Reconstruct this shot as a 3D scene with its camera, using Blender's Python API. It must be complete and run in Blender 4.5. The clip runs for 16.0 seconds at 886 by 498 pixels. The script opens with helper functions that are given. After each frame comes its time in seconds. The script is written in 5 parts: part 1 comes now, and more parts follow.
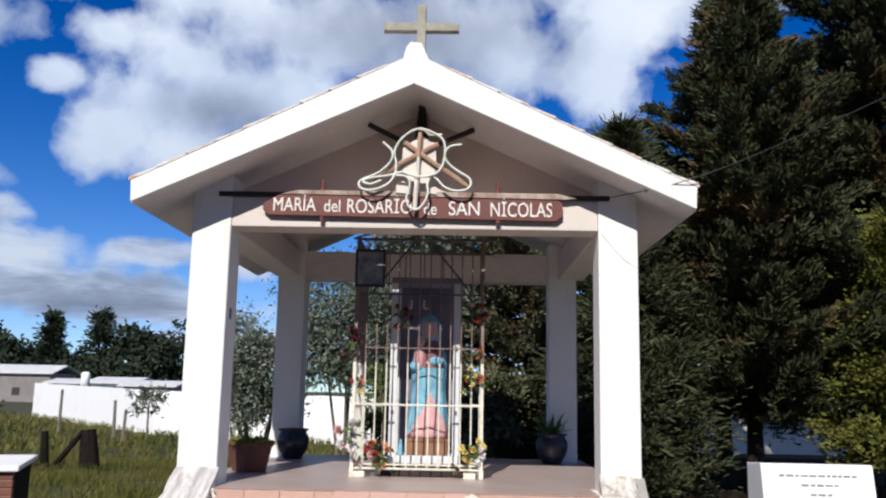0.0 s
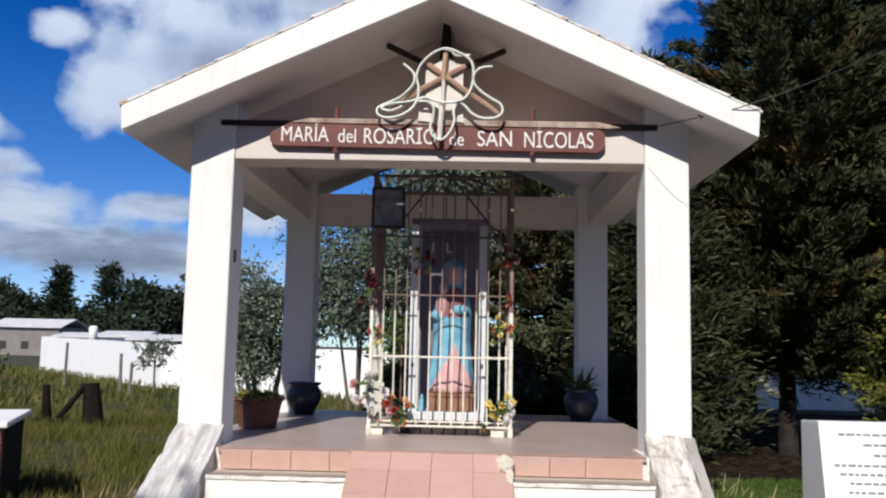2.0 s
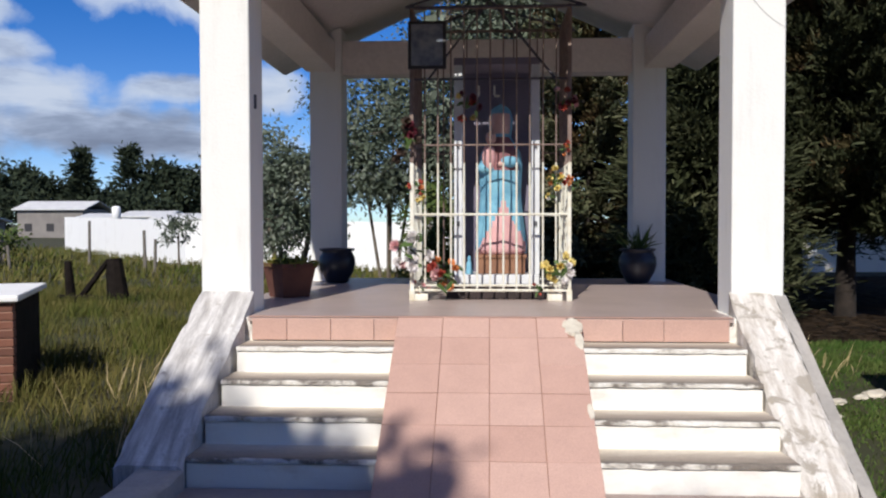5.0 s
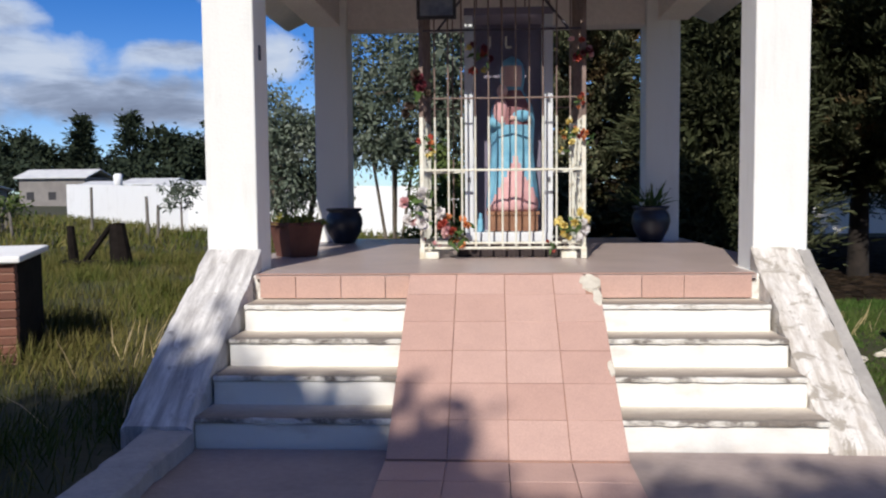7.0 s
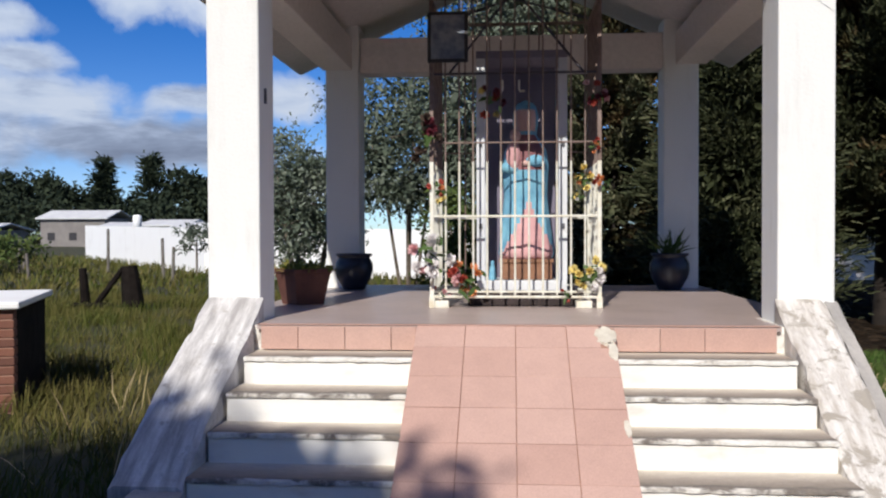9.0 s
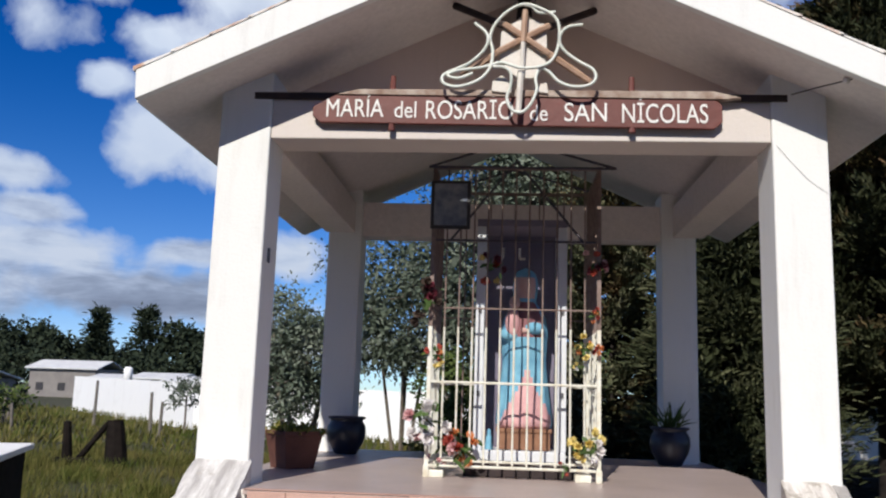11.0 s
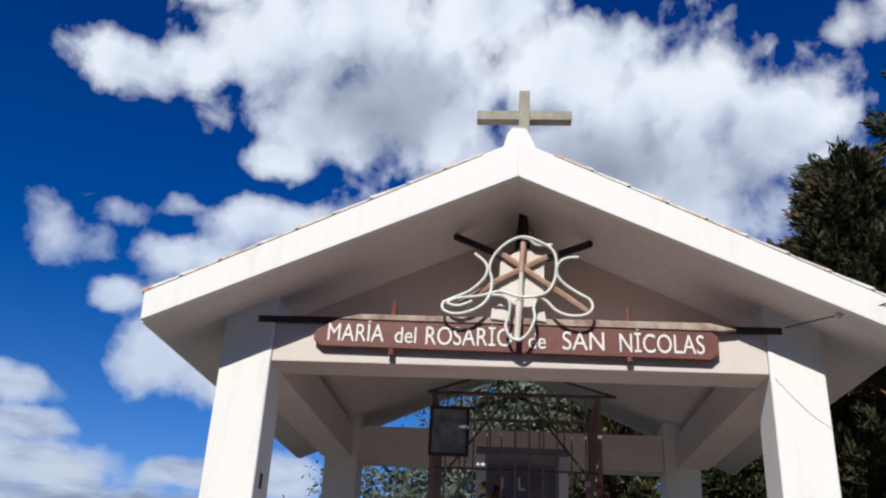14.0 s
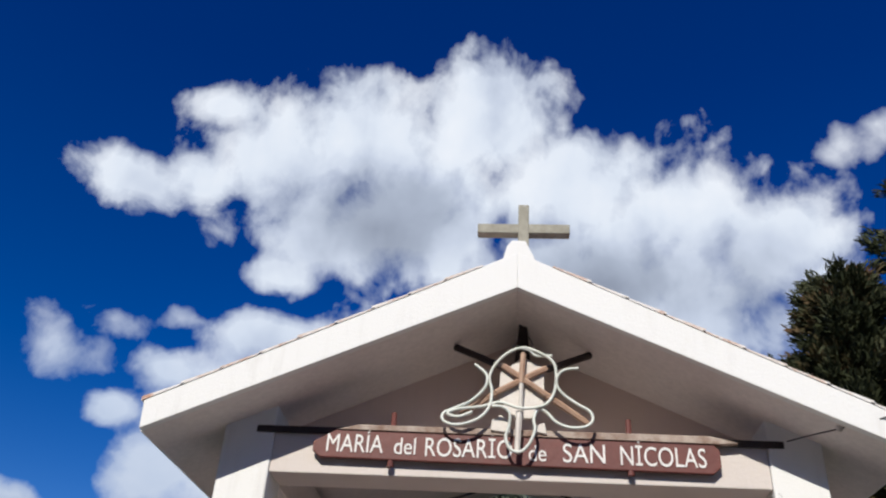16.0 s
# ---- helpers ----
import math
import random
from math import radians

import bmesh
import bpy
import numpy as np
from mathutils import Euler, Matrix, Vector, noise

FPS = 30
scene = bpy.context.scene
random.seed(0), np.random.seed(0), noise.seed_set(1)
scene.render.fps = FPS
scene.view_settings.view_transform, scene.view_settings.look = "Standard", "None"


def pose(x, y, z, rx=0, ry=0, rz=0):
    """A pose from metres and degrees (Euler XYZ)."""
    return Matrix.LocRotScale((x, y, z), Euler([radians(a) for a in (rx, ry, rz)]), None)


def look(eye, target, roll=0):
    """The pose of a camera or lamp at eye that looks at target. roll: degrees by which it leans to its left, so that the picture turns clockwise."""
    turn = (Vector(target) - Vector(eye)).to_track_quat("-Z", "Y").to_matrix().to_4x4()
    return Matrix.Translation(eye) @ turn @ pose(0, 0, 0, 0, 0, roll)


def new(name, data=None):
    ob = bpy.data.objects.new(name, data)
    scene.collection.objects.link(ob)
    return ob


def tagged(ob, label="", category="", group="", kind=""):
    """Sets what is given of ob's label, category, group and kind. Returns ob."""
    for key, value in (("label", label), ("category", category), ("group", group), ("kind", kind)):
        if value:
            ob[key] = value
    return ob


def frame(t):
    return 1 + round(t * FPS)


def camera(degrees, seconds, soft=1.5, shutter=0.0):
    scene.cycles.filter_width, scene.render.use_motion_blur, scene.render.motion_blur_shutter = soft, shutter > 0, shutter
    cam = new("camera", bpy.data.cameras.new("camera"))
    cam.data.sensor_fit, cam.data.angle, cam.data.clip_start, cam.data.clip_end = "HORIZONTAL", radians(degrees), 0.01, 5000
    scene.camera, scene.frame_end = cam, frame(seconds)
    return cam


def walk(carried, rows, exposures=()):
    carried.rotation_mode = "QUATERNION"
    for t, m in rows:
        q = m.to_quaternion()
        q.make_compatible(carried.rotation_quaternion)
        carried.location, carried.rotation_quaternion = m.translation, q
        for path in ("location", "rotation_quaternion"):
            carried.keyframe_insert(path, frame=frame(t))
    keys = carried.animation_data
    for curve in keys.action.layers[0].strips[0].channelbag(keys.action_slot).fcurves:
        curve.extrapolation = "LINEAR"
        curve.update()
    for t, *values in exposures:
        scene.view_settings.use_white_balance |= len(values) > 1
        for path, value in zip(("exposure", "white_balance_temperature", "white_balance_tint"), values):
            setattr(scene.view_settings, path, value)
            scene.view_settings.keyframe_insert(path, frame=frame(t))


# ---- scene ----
cam = camera(54.0, 16.0, soft=2.2)
PATH = [
    (0, (0.472, -7.532, 1.641), (0.421, -5.56, 1.97), 1.1),
    (0.5, (0.397, -7.324, 1.602), (0.35, -5.348, 1.91), 1.3),
    (1, (0.357, -7.094, 1.584), (0.306, -5.115, 1.868), 1.3),
    (1.5, (0.317, -6.884, 1.58), (0.261, -4.901, 1.837), 1.3),
    (2, (0.283, -6.718, 1.604), (0.218, -4.732, 1.832), 1.2),
    (2.5, (0.191, -6.553, 1.58), (0.127, -4.565, 1.79), 1.2),
    (3, (0.083, -6.397, 1.57), (0.021, -4.406, 1.757), 1.2),
    (3.5, (-0.033, -6.236, 1.551), (-0.09, -4.243, 1.709), 1.1),
    (4, (-0.039, -6.073, 1.542), (-0.119, -4.078, 1.642), 0.8),
    (4.5, (-0.036, -5.925, 1.53), (-0.129, -3.928, 1.547), 0.3),
    (5, (0.018, -5.83, 1.453), (-0.09, -3.834, 1.394), -0.1),
    (5.2, (-0.003, -5.823, 1.427), (-0.105, -3.827, 1.336), -0.2),
    (7.5, (-0.061, -5.592, 1.371), (-0.188, -3.601, 1.235), -0.8),
    (8, (0.002, -5.529, 1.403), (-0.148, -3.539, 1.275), -1.0),
    (10.5, (-0.05, -5.355, 1.405), (-0.197, -3.371, 1.608), 1.3),
    (10.8, (-0.037, -5.392, 1.452), (-0.186, -3.415, 1.717), 1.6),
    (11, (-0.039, -5.393, 1.424), (-0.188, -3.426, 1.756), 1.8),
    (11.5, (-0.028, -5.409, 1.415), (-0.181, -3.475, 1.901), 2.4),
    (12, (-0.014, -5.422, 1.427), (-0.172, -3.516, 2.014), 2.9),
    (12.5, (-0.017, -5.409, 1.419), (-0.177, -3.535, 2.099), 3.0),
    (13, (-0.012, -5.408, 1.435), (-0.176, -3.553, 2.163), 3.1),
    (13.5, (-0.016, -5.425, 1.448), (-0.179, -3.586, 2.218), 3.1),
    (14, (-0.02, -5.438, 1.448), (-0.182, -3.618, 2.261), 3.1),
    (14.5, (-0.018, -5.449, 1.446), (-0.181, -3.65, 2.305), 3.2),
    (15, (-0.036, -5.446, 1.423), (-0.194, -3.677, 2.342), 3.3),
    (15.5, (-0.02, -5.448, 1.392), (-0.183, -3.717, 2.379), 3.5),
    (16, (-0.012, -5.498, 1.381), (-0.18, -3.802, 2.427), 3.8),
]
walk(cam, [(t, look(eye, target, roll)) for t, eye, target, roll in PATH], exposures=[(0, 0.13), (2.5, 0.04), (5, 0.04), (8, 0.04), (12, 0.03), (16, -0.05)])

# ---- light: bright day, sun high behind the visitor's left shoulder, broken cumulus ----
SUN_WAY = Vector((0.20, 1.0, -0.79)).normalized()
sun = new("sun", bpy.data.lights.new("sun", "SUN"))
sun.data.energy, sun.data.angle, sun.data.color = 4.7, radians(0.53), (1.0, 0.95, 0.87)
sun.matrix_world = look((-6, -22, 20), Vector((-6, -22, 20)) + SUN_WAY)

world = bpy.data.worlds.new("world")
scene.world = world
world.use_nodes = True


class Nodes:
    """Short-hand for building a node tree."""

    def __init__(self, tree):
        self.tree = tree

    def add(self, kind, operation=None, use_clamp=None, data_type=None, blend_type=None):
        n = self.tree.nodes.new(kind)
        if data_type:
            n.data_type = data_type
        if operation:
            n.operation = operation
        if use_clamp:
            n.use_clamp = True
        if blend_type:
            n.blend_type = blend_type
        return n

    def put(self, socket, v):
        if isinstance(v, bpy.types.NodeSocket):
            self.tree.links.new(v, socket)
        elif v is not None:
            socket.default_value = v

    def math(self, op, a, b=None, c=None, clamp=False):
        n = self.add("ShaderNodeMath", operation=op, use_clamp=clamp)
        for i, v in enumerate((a, b, c)):
            self.put(n.inputs[i], v)
        return n.outputs[0]

    def noise(self, vec, scale, detail=4.0, rough=0.55, dist=0.0):
        n = self.add("ShaderNodeTexNoise")
        self.put(n.inputs["Vector"], vec)
        for k, v in (("Scale", scale), ("Detail", detail), ("Roughness", rough), ("Distortion", dist)):
            n.inputs[k].default_value = v
        return n.outputs["Fac"]

    def ramp(self, fac, *stops):
        n = self.add("ShaderNodeValToRGB")
        e = n.color_ramp.elements
        while len(e) < len(stops):
            e.new(0.5)
        for el, (p, c) in zip(e, stops):
            el.position = p
            el.color = (*c, 1) if not isinstance(c, (int, float)) else (c, c, c, 1)
        self.put(n.inputs[0], fac)
        return n.outputs[0]

    def mix(self, fac, a, b, kind="MIX"):
        n = self.add("ShaderNodeMix", data_type="RGBA", blend_type=kind)
        for i, v in ((0, fac), (6, a), (7, b)):
            if isinstance(v, tuple) and len(v) == 3:
                v = (*v, 1)
            self.put(n.inputs[i], v)
        return n.outputs[2]


def build_sky():
    k = Nodes(world.node_tree)
    bg = world.node_tree.nodes["Background"]
    sky = k.add("ShaderNodeTexSky")
    sky.sky_type, sky.sun_disc = "NISHITA", False
    sky.sun_elevation = math.asin(-SUN_WAY.z)
    sky.sun_rotation = math.atan2(-SUN_WAY.x, -SUN_WAY.y)
    sky.altitude, sky.air_density, sky.dust_density, sky.ozone_density = 900, 0.9, 0.15, 5.0
    hs = k.add("ShaderNodeHueSaturation")
    hs.inputs["Hue"].default_value = 0.520
    hs.inputs["Saturation"].default_value = 1.34
    hs.inputs["Value"].default_value = 0.93
    k.put(hs.inputs["Color"], sky.outputs[0])
    co = k.add("ShaderNodeTexCoord")
    sep = k.add("ShaderNodeSeparateXYZ")
    k.put(sep.inputs[0], co.outputs["Generated"])
    az = k.math("MULTIPLY", k.math("ARCTAN2", sep.outputs[0], sep.outputs[1]), 57.2958)
    el = k.math("MULTIPLY", k.math("ARCSINE", sep.outputs[2]), 57.2958)
    vec = k.add("ShaderNodeCombineXYZ")
    k.put(vec.inputs[0], az)
    k.put(vec.inputs[1], el)
    # cumulus heaps: azimuth, elevation, half width, half height in degrees, and for thin ones how dense
    heaps = [(-29.5, 32.6, 4.6, 1.9), (-24.6, 33.8, 4.2, 2.2), (-24.0, 38.2, 3.2, 1.3), (-2.4, 41.6, 5.2, 2.6), (19.8, 31.4, 4.6, 2.9), (-18.6, 36.2, 7.2, 3.2), (-12.1, 38.1, 8.7, 3.9), (-3.2, 39.5, 7.1, 4.2), (3.8, 35.8, 10.7, 4.0), (12.3, 33.1, 8.6, 3.6), (18, 31.1, 3.8, 2.9), (-15.3, 31, 5.5, 2.4), (-17.4, 28.5, 3.2, 1.6),
             (-17.5, 24.7, 5, 1.6), (-9.5, 32.8, 12, 4.4), (5.8, 29.9, 13.9, 4.0), (-18.9, 20.2, 5.0, 2.7), (-18.3, 14.8, 4.6, 2.8), (-10.5, 23, 9.9, 3.1), (0.8, 22.6, 9.3, 3.9), (9, 21.3, 4, 3.2), (-20, 17.6, 5, 2.5), (-14, 19, 7, 3), (12, 25, 8, 4)]
    # small clouds at the sides, and the grey banks low down
    heaps += [(-30.9, 21.6, 4.6, 2.7, 0.5), (-28, 23.8, 2.8, 1.5, 0.5), (-22.6, 24.8, 3.2, 1.3, 0.5), (-23.3, 21.4, 2.6, 1.5), (-26.7, 18.5, 1.9, 1.1), (-23.2, 15.3, 2.9, 2.8), (24.6, 36.2, 3.2, 1.8, 0.55), (27, 36.7, 2.8, 1.4, 0.55),
              (25.3, 31.3, 1.6, 2.0, 0.5), (22, 28.4, 1.6, 1.1)]
    heaps += [(-31.1, 12.5, 2.6, 1.2), (-30, 10.2, 3, 1.1), (-29, 8.0, 7, 1.7), (-25, 5.8, 8.4, 1.6), (-19.3, 5.0, 6, 1.3), (-20, 8.4, 4, 0.9), (-14.1, 8.4, 2, 1.7), (-13, 3, 9, 1.0), (-40, 12, 6, 4), (-38, 5, 8, 2), (35, 20, 9, 5), (47, 33, 9, 5), (30, 9, 14, 3), (-52, 28, 8, 5)]
    top = veil = None
    for a, e, wa, he, *thin in heaps:
        m = k.add("ShaderNodeMapping")
        k.put(m.inputs["Vector"], vec.outputs[0])
        m.inputs["Location"].default_value = (-a / wa, -e / he, 0)
        m.inputs["Scale"].default_value = (1 / wa, 1 / he, 1)
        n = k.add("ShaderNodeVectorMath", operation="LENGTH")
        k.put(n.inputs[0], m.outputs[0])
        v = k.math("SUBTRACT", 1.0 if thin else 1.14, n.outputs["Value"])
        if thin:
            veil = v if veil is None else k.math("SMOOTH_MAX", veil, v, 0.45)
        else:
            top = v if top is None else k.math("SMOOTH_MAX", top, v, 0.45)
    coarse = k.noise(vec.outputs[0], 0.16, 3.0, 0.5, 0.2)
    fine = k.noise(vec.outputs[0], 0.27, 7.0, 0.54, 0.2)
    edge = k.math("ADD", k.math("MULTIPLY", k.math("SUBTRACT", fine, 0.5), 1.7), k.math("MULTIPLY", k.math("SUBTRACT", coarse, 0.5), 1.15))
    # away from the heaps the broken cloud goes on all round
    behind = k.math("SUBTRACT", k.math("MULTIPLY", k.math("GREATER_THAN", k.math("ABSOLUTE", az), 62.0), 0.55), 0.55)
    body = k.math("ADD", k.math("MAXIMUM", k.math("MULTIPLY", top, 1.0), behind), edge)
    cover = k.ramp(body, (0.0, 0.0), (0.16, 0.30), (0.34, 0.72), (0.66, 1.0))
    wisp = k.ramp(k.math("SUBTRACT", k.math("ADD", veil, k.math("MULTIPLY", edge, 1.5)), 0.42), (0.0, 0.0), (0.35, 0.36), (0.9, 0.78))
    cover = k.math("MAXIMUM", cover, wisp)
    # grey undersides of the great cloud: broad soft hollows
    core = None
    for a, e, wa, he in ((-11, 32.5, 12, 5.5), (7, 29, 15, 5.5), (-4, 23, 17, 5.5), (-17, 17.5, 6, 2.5), (-25, 5.0, 12, 3.0)):
        m = k.add("ShaderNodeMapping")
        k.put(m.inputs["Vector"], vec.outputs[0])
        m.inputs["Location"].default_value = (-a / wa, -e / he, 0)
        m.inputs["Scale"].default_value = (1 / wa, 1 / he, 1)
        n = k.add("ShaderNodeVectorMath", operation="LENGTH")
        k.put(n.inputs[0], m.outputs[0])
        v = k.math("SUBTRACT", 1.0, n.outputs["Value"])
        core = v if core is None else k.math("SMOOTH_MAX", core, v, 0.4)
    core = k.math("MULTIPLY", k.math("MAXIMUM", core, 0.0), 0.56)
    shade = k.math("SUBTRACT", k.math("ADD", k.math("ADD", k.noise(vec.outputs[0], 0.13, 4.0, 0.5, 0.2), k.math("MULTIPLY", fine, 0.22)), 0.065), core)
    # the low banks lie in flat layers, lit along their tops
    m = k.add("ShaderNodeMapping")
    k.put(m.inputs["Vector"], vec.outputs[0])
    m.inputs["Scale"].default_value = (0.35, 1.5, 1)
    layer = k.math("MULTIPLY", k.math("SUBTRACT", k.noise(m.outputs[0], 0.55, 5.0, 0.6, 0.3), 0.5), k.ramp(k.math("DIVIDE", el, 40.0), (0.22, 1.3), (0.36, 0.0)))
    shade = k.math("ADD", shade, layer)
    tint = k.ramp(shade, (0.0, (0.34, 0.37, 0.44)), (0.30, (0.50, 0.54, 0.62)), (0.48, (0.70, 0.74, 0.82)), (0.62, (0.88, 0.91, 0.95)), (0.80, (1.0, 1.0, 1.0)))
    low = k.ramp(k.math("DIVIDE", el, 40.0), (0.1, (0.60, 0.65, 0.74)), (0.48, (0.74, 0.79, 0.88)), (0.72, (1.0, 1.0, 1.0)))
    tint = k.mix(1.0, tint, low, "MULTIPLY")
    bright = k.mix(1.0, tint, (9.2, 9.7, 10.5), "MULTIPLY")
    # the blue pales towards the horizon
    pale = k.ramp(k.math("DIVIDE", el, 45.0), (0.02, (0.95, 1.1, 1.35)), (0.14, (1.5, 1.34, 1.2)), (0.30, (1.7, 1.36, 1.15)), (0.55, (1.2, 1.12, 1.06)), (0.92, (0.72, 0.84, 0.96)))
    blue = k.mix(1.0, hs.outputs[0], pale, "MULTIPLY")
    k.put(bg.inputs["Color"], k.mix(cover, blue, bright))
    bg.inputs["Strength"].default_value = 0.095


build_sky()


# ---- materials ----
def material(name, paint, rough=0.7, metal=0.0, bump=0.0, bump_scale=60.0, spec=0.4, sheen=0.0):
    """paint(k, vec) gives the base colour's socket or a colour."""
    m = bpy.data.materials.new(name)
    m.use_nodes = True
    k = Nodes(m.node_tree)
    b = m.node_tree.nodes["Principled BSDF"]
    co = k.add("ShaderNodeTexCoord")
    vec = co.outputs["Object"]
    colour = paint(k, vec) if callable(paint) else paint
    if isinstance(colour, tuple):
        colour = (*colour, 1)
    k.put(b.inputs["Base Color"], colour)
    if callable(rough):
        k.put(b.inputs["Roughness"], rough(k, vec))
    else:
        b.inputs["Roughness"].default_value = rough
    b.inputs["Metallic"].default_value = metal
    b.inputs["Specular IOR Level"].default_value = spec
    if bump:
        n = k.add("ShaderNodeBump")
        n.inputs["Strength"].default_value = bump
        n.inputs["Distance"].default_value = 0.01
        k.put(n.inputs["Height"], k.noise(vec, bump_scale, 5.0, 0.6))
        k.put(b.inputs["Normal"], n.outputs[0])
    return m


def world_vec(k):
    return k.add("ShaderNodeNewGeometry").outputs["Position"]


def varied(a, b, scale, lo=0.35, hi=0.65, fine=0.12):
    """Two colours mottled at one scale with a finer grain over them."""

    def paint(k, vec):
        p = world_vec(k)
        base = k.mix(k.ramp(k.noise(p, scale, 5.0, 0.6), (lo, 0.0), (hi, 1.0)), a, b)
        grain = k.ramp(k.noise(p, scale * 14, 3.0, 0.6), (0.3, 1.0 - fine), (0.7, 1.0 + 0 * fine))
        return k.mix(1.0, base, grain, "MULTIPLY")

    return paint


def streaked(clean, dirt, amount=0.5, along=(6.0, 6.0, 0.7)):
    """Paint with run-down streaks and blotches of dirt."""

    def paint(k, vec):
        p = world_vec(k)
        m = k.add("ShaderNodeMapping")
        k.put(m.inputs["Vector"], p)
        m.inputs["Scale"].default_value = along
        s = k.noise(m.outputs[0], 1.6, 6.0, 0.65)
        b = k.noise(p, 2.3, 6.0, 0.6)
        f = k.math("MULTIPLY", k.ramp(s, (0.5, 0.0), (0.72, 1.0)), k.ramp(b, (0.42, 0.0), (0.62, 1.0)))
        return k.mix(k.math("MULTIPLY", f, amount), clean, dirt)

    return paint


def peeling(clean, dirt, under, worn=0.5, size=4.6):
    """Old limewash: patches worn to the cement below, with soot and moss in the pores."""

    def paint(k, vec):
        p = world_vec(k)
        wear = k.ramp(k.noise(p, size, 9.0, 0.72, 0.5), (worn - 0.06, 0.0), (worn + 0.05, 1.0))
        soot = k.ramp(k.math("ADD", k.math("MULTIPLY", k.noise(p, 14.0, 6.0, 0.7), 0.55), k.math("MULTIPLY", k.noise(p, 1.7, 4.0, 0.6), 0.45)), (0.44, 0.0), (0.64, 0.7))
        base = k.mix(soot, clean, dirt)
        return k.mix(wear, base, under)

    return paint


def weathered(clean, soot, bare, along, worn):
    """Whitewash on a slope: grey runs down its length, bare cement where it flaked."""

    def paint(k, vec):
        p = world_vec(k)
        m = k.add("ShaderNodeMapping")
        k.put(m.inputs["Vector"], p)
        m.inputs["Scale"].default_value = along
        run = k.ramp(k.noise(m.outputs[0], 1.5, 7.0, 0.68, 0.3), (0.36, 0.0), (0.62, 0.95))
        spots = k.ramp(k.noise(p, 22.0, 6.0, 0.7), (0.46, 0.0), (0.66, 0.6))
        base = k.mix(k.math("MAXIMUM", run, spots), clean, soot)
        flake = k.ramp(k.noise(p, 6.5, 9.0, 0.7, 0.6), (worn - 0.03, 0.0), (worn + 0.03, 1.0))
        return k.mix(flake, base, bare)

    return paint


def island(a, b, c=None, tone=0.35):
    """Colour that differs from leaf to leaf."""

    def paint(k, vec):
        r = k.add("ShaderNodeNewGeometry").outputs["Random Per Island"]
        stops = [(0.0, a), (1.0, b)] if c is None else [(0.0, a), (0.55, b), (1.0, c)]
        return k.ramp(r, *stops)

    return paint


def meadow(a, b, c, lush, dry):
    """Blades that differ singly, in drifts of lush and of dry grass across the field."""

    def paint(k, vec):
        p = world_vec(k)
        blade = island(a, b, c)(k, vec)
        drift = k.noise(p, 0.55, 4.0, 0.6, 0.6)
        blade = k.mix(k.ramp(drift, (0.50, 0.0), (0.66, 0.65)), blade, dry)
        return k.mix(k.ramp(drift, (0.34, 0.7), (0.46, 0.0)), blade, lush)

    return paint


def foliage(a, b, c, clump=1.5):
    """Leaf colour that drifts from spray to spray, and a little from needle to needle."""

    def paint(k, vec):
        r = k.add("ShaderNodeNewGeometry").outputs["Random Per Island"]
        drift = k.ramp(k.noise(world_vec(k), clump, 5.0, 0.6, 0.4), (0.32, 0.0), (0.68, 1.0))
        f = k.math("ADD", k.math("MULTIPLY", r, 0.35), k.math("MULTIPLY", drift, 0.65))
        return k.ramp(f, (0.1, a), (0.5, b), (0.9, c))

    return paint


def by_object(a, b, spread=0.2):
    """Fired clay or the like: each piece a little different, with a fine speckle."""

    def paint(k, vec):
        r = k.add("ShaderNodeObjectInfo").outputs["Random"]
        p = world_vec(k)
        base = k.mix(r, a, b)
        spots = k.ramp(k.noise(p, 5.0, 6.0, 0.65), (0.35, 0.93), (0.6, 1.0))
        grain = k.ramp(k.noise(p, 130.0, 3.0, 0.7), (0.3, 0.80), (0.65, 1.0))
        return k.mix(1.0, k.mix(1.0, base, spots, "MULTIPLY"), grain, "MULTIPLY")

    return paint


M = {}
M["plaster"] = material("white_plaster", streaked((0.80, 0.80, 0.78), (0.52, 0.50, 0.46), 0.35), 0.75, bump=0.25, bump_scale=45)
M["taupe"] = material("taupe_plaster", streaked((0.70, 0.575, 0.53), (0.57, 0.465, 0.43), 0.5), 0.8, bump=0.25, bump_scale=35)
M["beige"] = material("cream_plaster", streaked((0.66, 0.60, 0.555), (0.5, 0.45, 0.41), 0.35), 0.78, bump=0.25, bump_scale=40)
M["soffit"] = material("soffit_plaster", varied((0.83, 0.77, 0.74), (0.77, 0.71, 0.68), 1.6), 0.8, bump=0.25, bump_scale=35)
M["limewash"] = material("worn_limewash", peeling((0.80, 0.78, 0.74), (0.45, 0.40, 0.34), (0.36, 0.31, 0.27), 0.56), 0.85, bump=0.6, bump_scale=28)
M["buttress_smooth"] = material("streaky_limewash", weathered((0.76, 0.74, 0.72), (0.34, 0.32, 0.31), (0.42, 0.39, 0.36), (9.0, 1.2, 1.2), 0.60), 0.85, bump=0.7, bump_scale=34)
M["buttress_pitted"] = material("pitted_limewash", weathered((0.80, 0.77, 0.73), (0.46, 0.41, 0.36), (0.38, 0.34, 0.29), (12.0, 2.0, 2.0), 0.555), 0.9, bump=1.0, bump_scale=30)
M["mortar"] = material("pale_mortar", varied((0.72, 0.67, 0.57), (0.58, 0.52, 0.43), 16), 0.9, bump=0.7, bump_scale=60)


